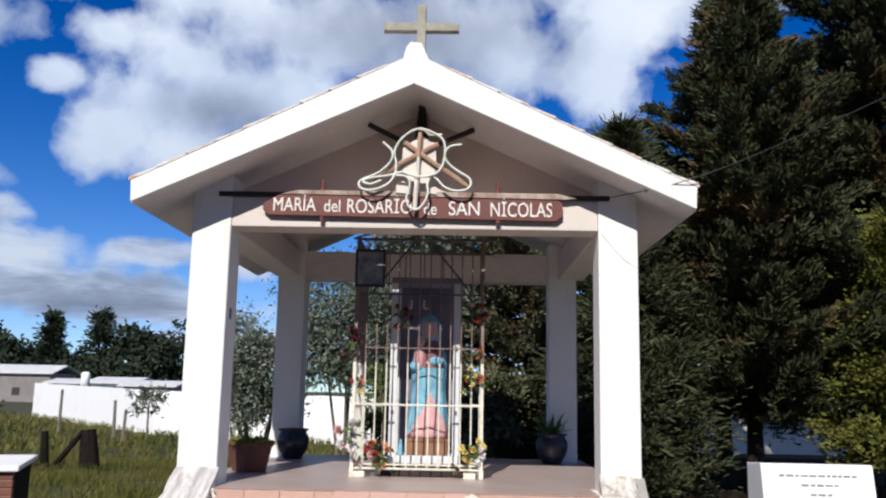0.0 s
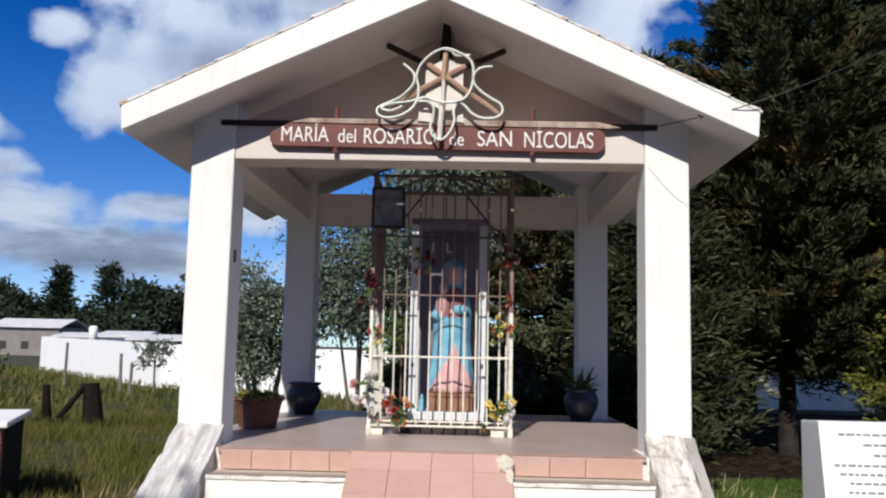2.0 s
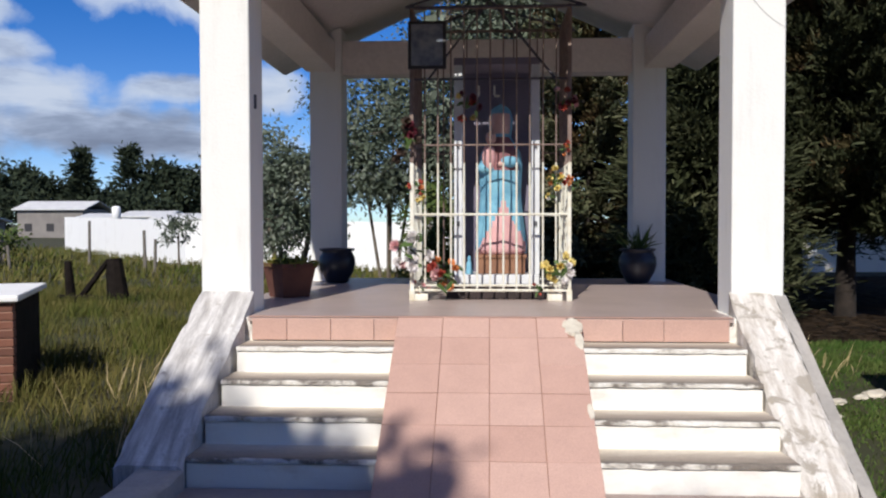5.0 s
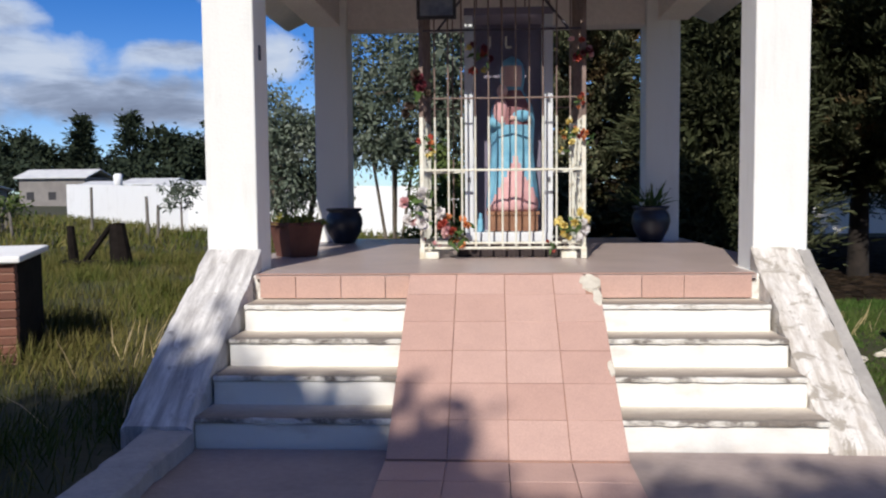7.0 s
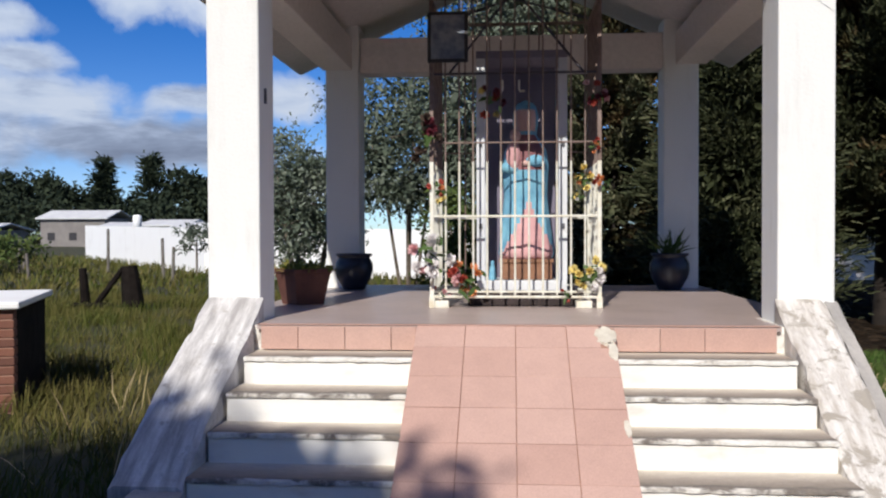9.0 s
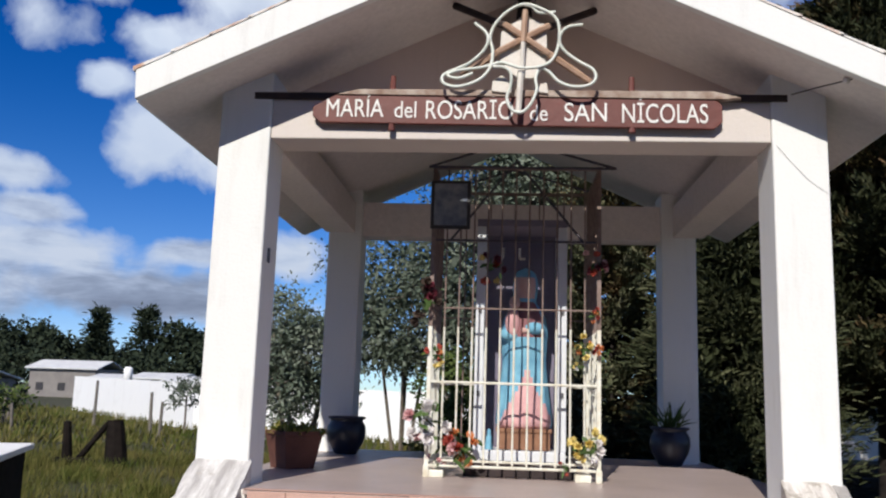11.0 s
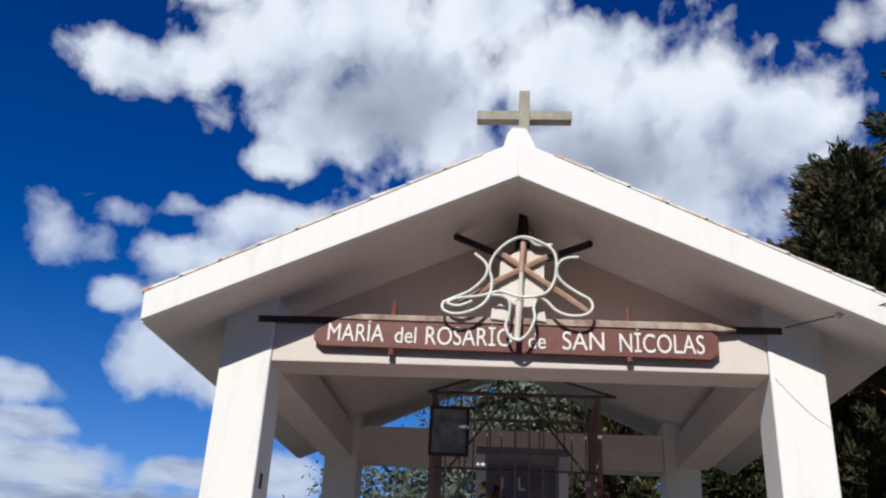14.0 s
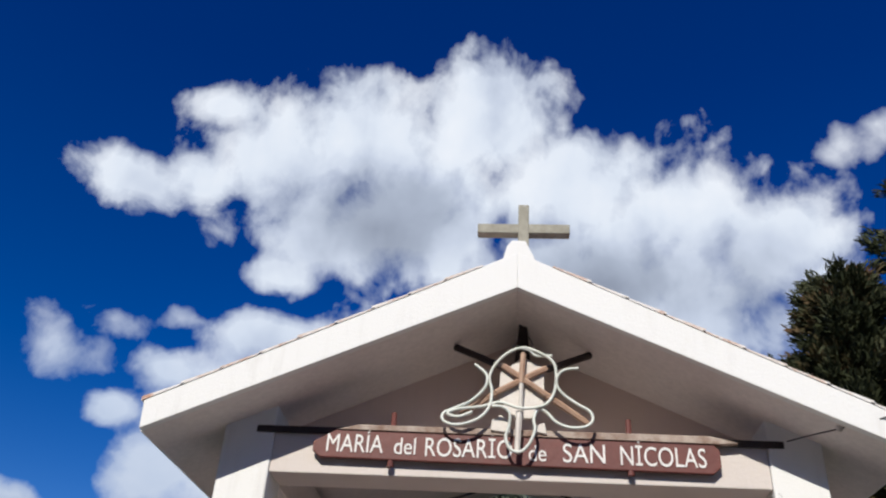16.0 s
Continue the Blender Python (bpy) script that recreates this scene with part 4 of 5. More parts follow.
def statue():
    """Radius, height and depth ratio of the robed body, swept smoothly; a veiled head and a bundle on one arm."""
    rows = [(0.205, 0.16, 0.80), (0.222, 0.20, 0.84), (0.205, 0.34, 0.80), (0.185, 0.50, 0.74), (0.170, 0.66, 0.72), (0.178, 0.80, 0.74), (0.188, 0.92, 0.76), (0.170, 1.04, 0.72), (0.125, 1.12, 0.70), (0.088, 1.17, 0.92),
            (0.102, 1.25, 1.0), (0.104, 1.33, 1.0), (0.086, 1.40, 1.0), (0.045, 1.445, 1.0), (0.008, 1.455, 1.0)]
    hs = np.linspace(rows[0][1], rows[-1][1], 46)
    bm = bmesh.new()
    n = 48
    rings = []
    z0 = P + 0.205
    for h in hs:
        r0 = float(np.interp(h, [q[1] for q in rows], [q[0] for q in rows]))
        dp = float(np.interp(h, [q[1] for q in rows], [q[2] for q in rows]))
        drape = max(0.0, min(1.0, (1.14 - h) / 0.5))
        ring = []
        for i in range(n):
            t = 2 * math.pi * i / n
            fold = 1 + drape * (0.045 * math.sin(8 * t + 1.2 * h) + 0.022 * math.sin(15 * t - 2 * h))
            ring.append(bm.verts.new((SXC + r0 * fold * math.cos(t), SYC + r0 * dp * fold * math.sin(t), z0 + h)))
        rings.append(ring)
    for a, b, h in zip(rings, rings[1:], hs):
        for i in range(n):
            j = (i + 1) % n
            f = bm.faces.new((a[i], a[j], b[j], b[i]))
            t = 2 * math.pi * (i + 0.5) / n
            side, front = math.cos(t), -math.sin(t)
            mat = 0
            if h < 0.60 and front > 0.05 and abs(side - 0.12) < 0.98 * (0.60 - h) / 0.42 + 0.06:
                mat = 1
            # chest of the pink gown, painted as if in shade
            elif 0.86 < h < 1.16 and front > 0.25 and abs(side) < 0.8:
                mat = 4
            elif 1.18 < h < 1.36 and front > 0.62:
                mat = 2
            f.material_index, f.smooth = mat, True
    bm.faces.new(rings[0][::-1])
    bm.faces.new(rings[-1])

    def lump(x, y, z, rx, ry, rz, mat):
        first = len(bm.faces)
        bmesh.ops.create_uvsphere(bm, u_segments=14, v_segments=9, radius=1.0, matrix=Matrix.Translation((SXC + x, SYC + y, z0 + z)) @ Matrix.Diagonal((rx, ry, rz, 1)))
        bm.faces.ensure_lookup_table()
        for f in bm.faces[first:]:
            f.material_index, f.smooth = mat, True

    lump(-0.10, -0.115, 0.99, 0.060, 0.055, 0.125, 1)
    lump(-0.085, -0.135, 1.155, 0.046, 0.046, 0.054, 2)
    lump(0.075, -0.120, 0.95, 0.085, 0.050, 0.050, 0)
    lump(-0.005, -0.140, 0.93, 0.034, 0.026, 0.024, 2)
    lump(-0.12, -0.09, 0.90, 0.085, 0.060, 0.055, 0)
    first = len(bm.faces)
    box(SXC - 0.205, SXC + 0.205, SYC - 0.175, SYC + 0.16, z0, z0 + 0.135, bm)
    box(SXC - 0.218, SXC + 0.218, SYC - 0.188, SYC + 0.17, z0 + 0.135, z0 + 0.162, bm)
    bm.faces.ensure_lookup_table()
    for f in bm.faces[first:]:
        f.material_index = 3
    return link("statue", bm, ["robe_blue", "robe_pink", "stone_face", "base_wood", "robe_pink_shaded"])


tagged(statue(), "painted plaster devotional statue in blue mantle and pink gown", "statue")
figurine = lathe([(0.03, 0), (0.034, 0.01), (0.026, 0.06), (0.022, 0.10), (0.012, 0.115), (0.016, 0.13), (0.012, 0.15), (0.003, 0.157)], 14, (-0.16, 1.58, P + 0.20))
tagged(link("figurine", figurine, "robe_blue", smooth=True), "small pale blue plaster figurine on the cabinet sill", "figurine")
for x in (-0.075, 0.055):
    hook = box(x - 0.008, x + 0.008, 1.46, 1.475, 2.52, 2.60)
    box(*sorted((x, x + (0.045 if x > 0 else -0.06))), 1.46, 1.475, 2.505, 2.522, hook)
    tagged(link("bracket", hook, "cage"), "small cream L-shaped bracket in the cage", "bracket")

picture = base("framed_picture", label="framed faded bluish print hung high on the cage", category="picture")
part("frame", box(-0.645, -0.335, 1.215, 1.235, 2.70, 3.085), "frame_black", picture, bevel=0.004)
part("print", box(-0.618, -0.362, 1.209, 1.2135, 2.727, 3.058), "print", picture, "faded grey-blue print")
for x in (-0.59, -0.39):
    part("hook", rod((x, 1.235, 3.06), (x, 1.258, 3.06), 0.005), "metal_dark", picture)


# ---- flowers and pots ----
def bouquet(x, y, z, radius, colours, count, seed, label, leaves=18, spread=(1, 0.7, 1)):
    """A tied bunch of cloth flowers: each bloom is layers of petals round a cup."""
    rg = np.random.default_rng(seed)
    top = base("flower_bouquet", x, y, z, label=label, category="flowers", group="flowers on the cage")
    for c in range(count):
        v = rg.normal(size=3)
        v = v / np.linalg.norm(v) * np.array(spread) * radius * rg.uniform(0.4, 1.0)
        col = colours[c % len(colours)]
        out = unit(np.array([v[0], v[1] - 0.5 * radius, v[2] + 0.2 * radius]) + rg.normal(size=3) * 0.03)
        pos, ways = [], []
        for ring, tilt in ((0, 0.15), (1, 0.55), (2, 1.0)):
            for q in range(6):
                t = q * math.pi / 3 + ring * 0.5 + rg.uniform(-0.2, 0.2)
                sx = unit(np.cross(out, [0.3, 0.2, 1.0]))
                sy = np.cross(out, sx)
                ways.append(unit(out * math.cos(tilt) + (sx * math.cos(t) + sy * math.sin(t)) * math.sin(tilt)))
                pos.append(v)
        size = radius * rg.uniform(0.34, 0.5)
        vv, ff = blades(rg, np.array(pos), np.array(ways), size, size * 0.75)
        soup("bloom", vv, ff, "petal_" + col, top)
    if leaves:
        pos = rg.normal(size=(leaves, 3)) * radius * 0.35
        ways = unit(rg.normal(size=(leaves, 3)) + [0, -0.4, 0.1])
        vv, ff = blades(rg, pos, ways, radius * rg.uniform(0.5, 1.0, leaves), radius * 0.3, 0.15)
        soup("leaves", vv, ff, "stem", top)
    # wire that ties the bunch to the bars
    part("tie", rod((0, 0, 0), (0, max(0.02, CY0 - y), 0), 0.006), "stem", top)


FY = CY0 - 0.035
bouquet(-0.585, FY, 1.765, 0.075, ["red", "red", "orange"], 5, 1, "red cloth flowers tied to the cage bars", 10)
bouquet(-0.56, FY, 1.67, 0.06, ["yellow", "white"], 5, 2, "pale yellow cloth flowers tied to the cage bars", 10)
bouquet(0.545, FY, 1.82, 0.085, ["yellow", "orange", "yellow"], 7, 3, "yellow and orange cloth flowers on the cage", 14)
bouquet(0.695, FY, 1.775, 0.07, ["orange", "red"], 5, 4, "orange-red cloth flowers at the cage corner", 8)
bouquet(0.50, FY, 1.655, 0.05, ["white", "yellow"], 4, 5, "small white cloth flowers on the cage", 8)
bouquet(-0.625, FY - 0.04, 1.23, 0.155, ["white", "white", "pink", "white"], 13, 6, "large bunch of white and pink cloth flowers", 14)
bouquet(-0.36, FY, 1.03, 0.13, ["orange", "red", "pink", "orange"], 12, 7, "orange and red cloth flowers at the cage foot", 22)
bouquet(0.575, FY, 1.08, 0.12, ["yellow", "yellow", "white"], 11, 8, "yellow cloth flowers low on the cage corner", 16)
bouquet(-0.17, FY + 0.1, 2.44, 0.11, ["red", "wine", "yellow", "wine"], 9, 9, "dark red and yellow flowers in the cage top", 8, (1, 0.6, 1.3))
bouquet(0.63, FY, 2.42, 0.10, ["wine", "red", "pink"], 9, 10, "dark wine-red cloth flowers on the cage", 8, (1, 0.6, 1.4))
bouquet(0.625, FY, 2.05, 0.06, ["red", "orange"], 5, 11, "small red cloth flowers on the cage bars", 6, (0.6, 0.6, 1.6))
bouquet(-0.66, FY, 2.12, 0.13, ["brown", "wine", "brown"], 11, 12, "withered brown flower bunch on the cage", 10, (0.8, 0.6, 1.4))
bouquet(-0.55, FY + 0.05, 0.93, 0.07, ["pink", "orange"], 5, 13, "faded pink cloth flowers at the cage foot", 8)
bouquet(0.40, FY, 0.93, 0.06, ["red", "brown"], 4, 14, "small red flowers beside the plinth", 8)


def urn(x, y, seed, plant):
    top = base("urn", x, y, P, label="dark blue glazed round urn on the platform" + (" with spiky plant" if plant else ""), category="urn", group="urns on the platform")
    prof = [(0.105, 0.0), (0.115, 0.01), (0.13, 0.04), (0.175, 0.12), (0.195, 0.20), (0.19, 0.27), (0.165, 0.315), (0.158, 0.33), (0.185, 0.345), (0.19, 0.365), (0.165, 0.368), (0.145, 0.345), (0.12, 0.335)]
    part("body", lathe(prof, 36), "urn", top, smooth=True)
    part("soil", lathe([(0.15, 0.325), (0.15, 0.338), (0.02, 0.342)], 20), "soil", top)
    if plant:
        rg = np.random.default_rng(seed)
        n = 46
        ways = unit(np.stack([rg.normal(size=n) * 0.55, rg.normal(size=n) * 0.55, rg.uniform(0.5, 1.2, n)], 1))
        vv, ff = blades(rg, np.tile([0, 0, 0.335], (n, 1)) + rg.normal(size=(n, 3)) * [0.04, 0.04, 0], ways, rg.uniform(0.2, 0.40, n), 0.022, 0.12)
        soup("plant", vv, ff, "bush_leaf", top, "spiky green plant")


urn(-1.62, 3.42, 1, False)
urn(1.57, 3.42, 2, True)

planter = base("planter", -1.72, 1.62, P, 43, label="square terracotta planter with a low green plant", category="planter")
bm = bmesh.new()
rings = []
for w, z in ((0.125, 0.0), (0.165, 0.25), (0.175, 0.255), (0.175, 0.29), (0.15, 0.29), (0.145, 0.25)):
    rings.append([bm.verts.new((sx * w, sy * w, z)) for sx, sy in ((-1, -1), (1, -1), (1, 1), (-1, 1))])
for a, b in zip(rings, rings[1:]):
    for i in range(4):
        bm.faces.new((a[i], a[(i + 1) % 4], b[(i + 1) % 4], b[i]))
bm.faces.new(rings[0][::-1])
bm.faces.new(rings[-1])
part("pot", bm, "pot", planter, bevel=0.004)
rg = np.random.default_rng(21)
n = 240
pos = np.stack([rg.uniform(-0.15, 0.15, n), rg.uniform(-0.15, 0.15, n), np.full(n, 0.25)], 1)
vv, ff = blades(rg, pos, unit(rg.normal(size=(n, 3)) * [0.7, 0.7, 0.2] + [0, 0, 0.8]), rg.uniform(0.06, 0.19, n), 0.03, 0.25)
soup("plant", vv, ff, "planter_leaf", planter, "low yellow-green leafy plant")


# ---- trees and bushes ----
def conifer(x, y, height, radius, low, mat, clumps, seed, label, blunt=0.35, lean=(0, 0), leaf=0.24, per=46, trunk_r=0.22, name="conifer", slim=0.18, tuft=0.26, mat2="", dense=0):
    """Trunk, whorls of limbs that droop and lift at the tips, and needle sprays along them."""
    rg = np.random.default_rng(seed)
    top = base(name, x, y, 0, label=label, category="tree")
    h0 = float(ground_height(np.array(x), np.array(y)))
    pts = [Vector((lean[0] * t * t, lean[1] * t * t, h0 - 0.1 + t * height * 0.97)) for t in np.linspace(0, 1, 8)]
    bm = bmesh.new()
    rings = []
    for i, p in enumerate(pts):
        q = trunk_r * (1 - i / 7.4) * (1.25 if i == 0 else 1)
        rings.append([bm.verts.new(p + Vector((q * math.cos(a), q * math.sin(a), 0)) * (1 + 0.1 * math.sin(3 * a + i))) for a in (2 * math.pi * j / 12 for j in range(12))])
    for a, b in zip(rings, rings[1:]):
        for j in range(12):
            bm.faces.new((a[j], a[(j + 1) % 12], b[(j + 1) % 12], b[j]))
    bm.faces.new(rings[-1])
    part("trunk", bm, "bark", top, smooth=True)
    limbs = bmesh.new()
    P3, W3, L3 = ([], []), ([], []), ([], [])
    for c in range(clumps):
        t = rg.uniform(0, 1) ** 1.15
        z = low + (height - low) * t
        reach = radius * (1 - t ** (1 / (blunt + 0.35))) ** 0.8 * rg.uniform(0.58, 1.10) + 0.12
        if t < 0.12:
            reach *= 0.75 + t * 2
        a = rg.uniform(0, 2 * math.pi)
        d = np.array([math.cos(a), math.sin(a), 0])
        root = np.array([lean[0] * t * t, lean[1] * t * t, z])
        tip = root + d * reach + [0, 0, -0.16 * reach + 0.10 * rg.normal()]
        if c % 3 == 0:
            mid = root + d * reach * 0.55 + [0, 0, -0.12 * reach]
            rod(root, mid, 0.035, 0.022, 5, limbs)
            rod(mid, tip, 0.022, 0.006, 5, limbs)
        across = np.array([-d[1], d[0], 0])
        k = rg.choice(3, per, p=(0.22, 0.33, 0.45))
        at = np.array([0.52, 0.78, 1.0])[k]
        size = tuft * np.array([0.8, 1.0, 1.05])[k] * rg.uniform(0.8, 1.25)
        off = rg.normal(size=(per, 3)) * np.array([0.62, 0.44, 0.30])
        pos = root + (tip - root) * at[:, None] + (d * off[:, :1] + across * off[:, 1:2] + np.array([0, 0, 1.0]) * off[:, 2:]) * size[:, None]
        out = d * (off[:, :1] + 0.8) + across * off[:, 1:2] + np.array([0, 0, 1.0]) * (off[:, 2:] + 0.45)
        way = unit(out + rg.normal(size=(per, 3)) * 0.35)
        tips = c % 4 == 1
        P3[tips].append(pos)
        W3[tips].append(way)
        L3[tips].append(rg.uniform(0.5, 1.15, per) * leaf)
    tagged(part("branchwork", limbs, "bark", top), kind="stuff")
    if dense:
        # thick shaded inner sprays close to the trunk
        t = rg.uniform(0, 1, dense) ** 1.1
        reach = radius * (1 - t ** (1 / (blunt + 0.35))) ** 0.8 * 0.56 * rg.uniform(0.05, 1, dense) ** 0.5
        a = rg.uniform(0, 2 * math.pi, dense)
        d = np.stack([np.cos(a), np.sin(a), np.zeros(dense)], 1)
        P3[0].append(d * reach[:, None] + np.stack([lean[0] * t * t, lean[1] * t * t, low + 0.1 + (height - low) * t], 1))
        W3[0].append(unit(d + rg.normal(size=(dense, 3)) * 0.5))
        L3[0].append(rg.uniform(0.5, 1.0, dense) * 0.45)
    for n, shade in ((0, mat), (1, mat2 or mat)):
        L = np.concatenate(L3[n])
        vv, ff = blades(rg, np.concatenate(P3[n]), np.concatenate(W3[n]), L, L * slim, 0.06)
        tagged(soup("crown" if n == 0 else "browned_sprays", vv, ff, shade, top), kind="stuff")
    return top


def pine(x, y, height, profile, low, mat, boughs, seed, label, mat2, needle=0.11, per=34, trunk_r=0.22, lean=(0, 0), slim=0.2, lift=0.16, plume=0.30):
    """An old conifer: long boughs that sag and turn up at the tips, each with side twigs in feathery plumes."""
    rg = np.random.default_rng(seed)
    top = base("conifer", x, y, 0, label=label, category="tree")
    h0 = float(ground_height(np.array(x), np.array(y)))
    wood = bmesh.new()
    pts = [Vector((lean[0] * t * t, lean[1] * t * t, h0 - 0.1 + t * height * 0.96)) for t in np.linspace(0, 1, 9)]
    rings = []
    for i, p in enumerate(pts):
        q = trunk_r * (1 - i / 8.6) * (1.12 if i == 0 else 1)
        rings.append([wood.verts.new(p + Vector((q * math.cos(a), q * math.sin(a), 0)) * (1 + 0.1 * math.sin(3 * a + i))) for a in (2 * math.pi * j / 12 for j in range(12))])
    for a, b in zip(rings, rings[1:]):
        for j in range(12):
            wood.faces.new((a[j], a[(j + 1) % 12], b[(j + 1) % 12], b[j]))
    wood.faces.new(rings[-1])
    part("trunk", wood, "bark", top, smooth=True)
    twigs = bmesh.new()
    P3, W3, L3 = ([], []), ([], []), ([], [])
    up = np.array([0.0, 0.0, 1.0])
    ts, rs = [p[0] for p in profile], [p[1] for p in profile]
    turn = 0.0
    for c in range(boughs):
        t = (c + rg.uniform(0, 1)) / boughs
        turn += 2.4 + rg.normal() * 0.35
        reach = float(np.interp(t, ts, rs)) * rg.uniform(0.66, 1.12)
        z = low + (height - low) * t
        d = np.array([math.cos(turn), math.sin(turn), 0.0])
        across = np.array([-d[1], d[0], 0.0])
        root = np.array([lean[0] * t * t, lean[1] * t * t, z])
        rise = (t - 0.35) * 0.5 + rg.normal() * 0.07
        line = lambda u: root + d * reach * u + up * reach * (rise * u - 0.30 * u * (1 - u) + lift * u ** 3)
        for u0, u1 in ((0.0, 0.35), (0.35, 0.7), (0.7, 1.0)):
            rod(line(u0), line(u1), 0.045 * (1 - u0) + 0.008, 0.045 * (1 - u1) + 0.006, 5, twigs)
        brown = int(rg.random() < 0.42)
        m = max(7, int(reach * 11))
        for q in range(m):
            u = 0.16 + 0.86 * (q + rg.uniform(0, 1)) / m
            side = 1 if q % 2 else -1
            length = plume * rg.uniform(0.7, 1.3) * (1.45 - 0.75 * u)
            way = unit(d * rg.uniform(0.45, 1.0) + across * side * rg.uniform(0.3, 1.0) * (1.25 - u) + up * rg.uniform(0.05, 0.55))
            p0 = line(min(u, 1.0))
            s = rg.uniform(0, 1, per)
            tip = 1 if brown and u < 0.75 else 0
            pos = p0 + way * (s * length)[:, None] + rg.normal(size=(per, 3)) * np.array([0.075, 0.075, 0.05]) * (1.25 - 0.7 * s)[:, None]
            nd = unit(way * 1.1 + rg.normal(size=(per, 3)) * 0.42 + up * 0.30)
            P3[tip].append(pos)
            W3[tip].append(nd)
            L3[tip].append(needle * rg.uniform(0.6, 1.2, per))
    tagged(part("branchwork", twigs, "bark", top), kind="stuff")
    for n, shade in ((0, mat), (1, mat2)):
        L = np.concatenate(L3[n])
        vv, ff = blades(rg, np.concatenate(P3[n]), np.concatenate(W3[n]), L, L * slim, 0.05)
        tagged(soup("crown" if n == 0 else "browned_sprays", vv, ff, shade, top), kind="stuff")
    return top


def broadleaf(x, y, height, radius, low, mat, clumps, seed, label, leaf=0.09, per=90, bark="bark_pale", stems=3, flat=0.8, name="tree", category="tree", trunk_r=0.06, dense=0):
    """A few forking stems and a loose crown of leafy twigs with gaps."""
    rg = np.random.default_rng(seed)
    h0 = float(ground_height(np.array(x), np.array(y)))
    top = base(name, x, y, h0, label=label, category=category)
    bm = bmesh.new()
    ends = []
    for s in range(stems):
        a = 2 * math.pi * (s + rg.uniform(-0.2, 0.2)) / max(1, stems)
        k = radius * (0.25 if stems > 1 else 0.05)
        p0 = Vector((0.04 * math.cos(a), 0.04 * math.sin(a), -0.1))
        p1 = Vector((k * math.cos(a), k * math.sin(a), low + (height - low) * 0.12))
        p2 = p1 + Vector((k * 0.9 * math.cos(a + 0.4), k * 0.9 * math.sin(a + 0.4), (height - low) * 0.4))
        rod(p0, p1, trunk_r, trunk_r * 0.75, 8, bm)
        rod(p1, p2, trunk_r * 0.75, trunk_r * 0.35, 7, bm)
        ends += [p1, (p1 + p2) / 2, p2]
    P3, W3, L3 = [], [], []
    for c in range(clumps):
        v = unit(rg.normal(size=3)) * rg.uniform(0.25, 1.0) ** 0.45
        wob = 0.82 + 0.3 * math.sin(3 * v[0] + seed) * math.cos(4 * v[2] + seed)
        centre = np.array([v[0] * radius * wob, v[1] * radius * wob, (low + height) / 2 + v[2] * (height - low) / 2 * wob])
        near = min(ends, key=lambda e: (e - Vector(centre)).length)
        if c % 2 == 0:
            rod(near, Vector(centre), trunk_r * 0.22, 0.006, 4, bm)
        pos = centre + rg.normal(size=(per, 3)) * np.array([0.20, 0.20, 0.16]) * (radius / 1.3)
        way = unit(rg.normal(size=(per, 3)) + v * 0.6 + [0, 0, 0.1])
        P3.append(pos)
        W3.append(way)
        L3.append(rg.uniform(0.6, 1.2, per) * leaf)
    part("trunk", bm, bark, top)
    if dense:
        v = unit(rg.normal(size=(dense, 3))) * rg.uniform(0, 1, (dense, 1)) ** 0.4
        P3.append(v * np.array([radius, radius, (height - low) / 2]) * 0.80 + [0, 0, (low + height) / 2])
        W3.append(unit(rg.normal(size=(dense, 3))))
        L3.append(rg.uniform(0.7, 1.2, dense) * leaf * 2.6)
    L = np.concatenate(L3)
    vv, ff = blades(rg, np.concatenate(P3), np.concatenate(W3), L, L * 0.42, 0.15)
    tagged(soup("crown", vv, ff, mat, top), kind="stuff")
    return top


pine(5.55, 8.0, 9.1, [(0, 1.7), (0.10, 2.1), (0.5, 1.85), (0.66, 1.6), (0.78, 0.95), (0.9, 0.55), (1, 0.2)], 1.55, "needle", 180, 32, "dark old conifer with brown-tipped sprays beside the shrine", "needle_brown", per=80, trunk_r=0.15, needle=0.14, slim=0.20, plume=0.44)
pine(8.9, 8.9, 12.2, [(0, 2.9), (0.2, 3.4), (0.5, 2.5), (0.75, 1.9), (0.9, 1.4), (1, 0.5)], 1.8, "needle", 215, 31, "tall broad dark green conifer in the grove", "needle_brown", per=76, trunk_r=0.26, needle=0.15, slim=0.20, plume=0.48)
conifer(3.25, 7.5, 6.3, 1.45, 0.3, "needle", 230, 33, "shaded dark conifer behind the shrine", blunt=0.7, leaf=0.16, per=220, tuft=0.32, dense=6000)
pine(1.75, 9.6, 6.9, [(0, 1.5), (0.3, 1.7), (0.7, 1.2), (1, 0.3)], 0.25, "needle_light", 170, 34, "sunlit grey-green conifer behind the shrine", "needle_brown", needle=0.09, per=56, trunk_r=0.11, slim=0.40, plume=0.32)
conifer(7.45, 6.9, 4.5, 1.0, 0.8, "needle_yellow", 150, 35, "yellowish green conifer in the grove", blunt=0.6, leaf=0.10, per=320, slim=0.36, tuft=0.28, dense=2000)
conifer(6.6, 13.5, 7.5, 2.4, 1.4, "needle", 200, 36, "dark conifer standing back in the grove", blunt=0.7, leaf=0.22, per=140, tuft=0.42, dense=5000)
broadleaf(-3.35, 8.6, 3.15, 1.15, 0.75, "olive", 120, 41, "grey-green leafy shrub behind the platform", leaf=0.085, per=110)
broadleaf(-1.75, 9.2, 4.6, 1.3, 1.35, "olive", 170, 42, "silvery olive-like tree with bare forked stems", leaf=0.085, per=80, stems=4, trunk_r=0.032, dense=200)
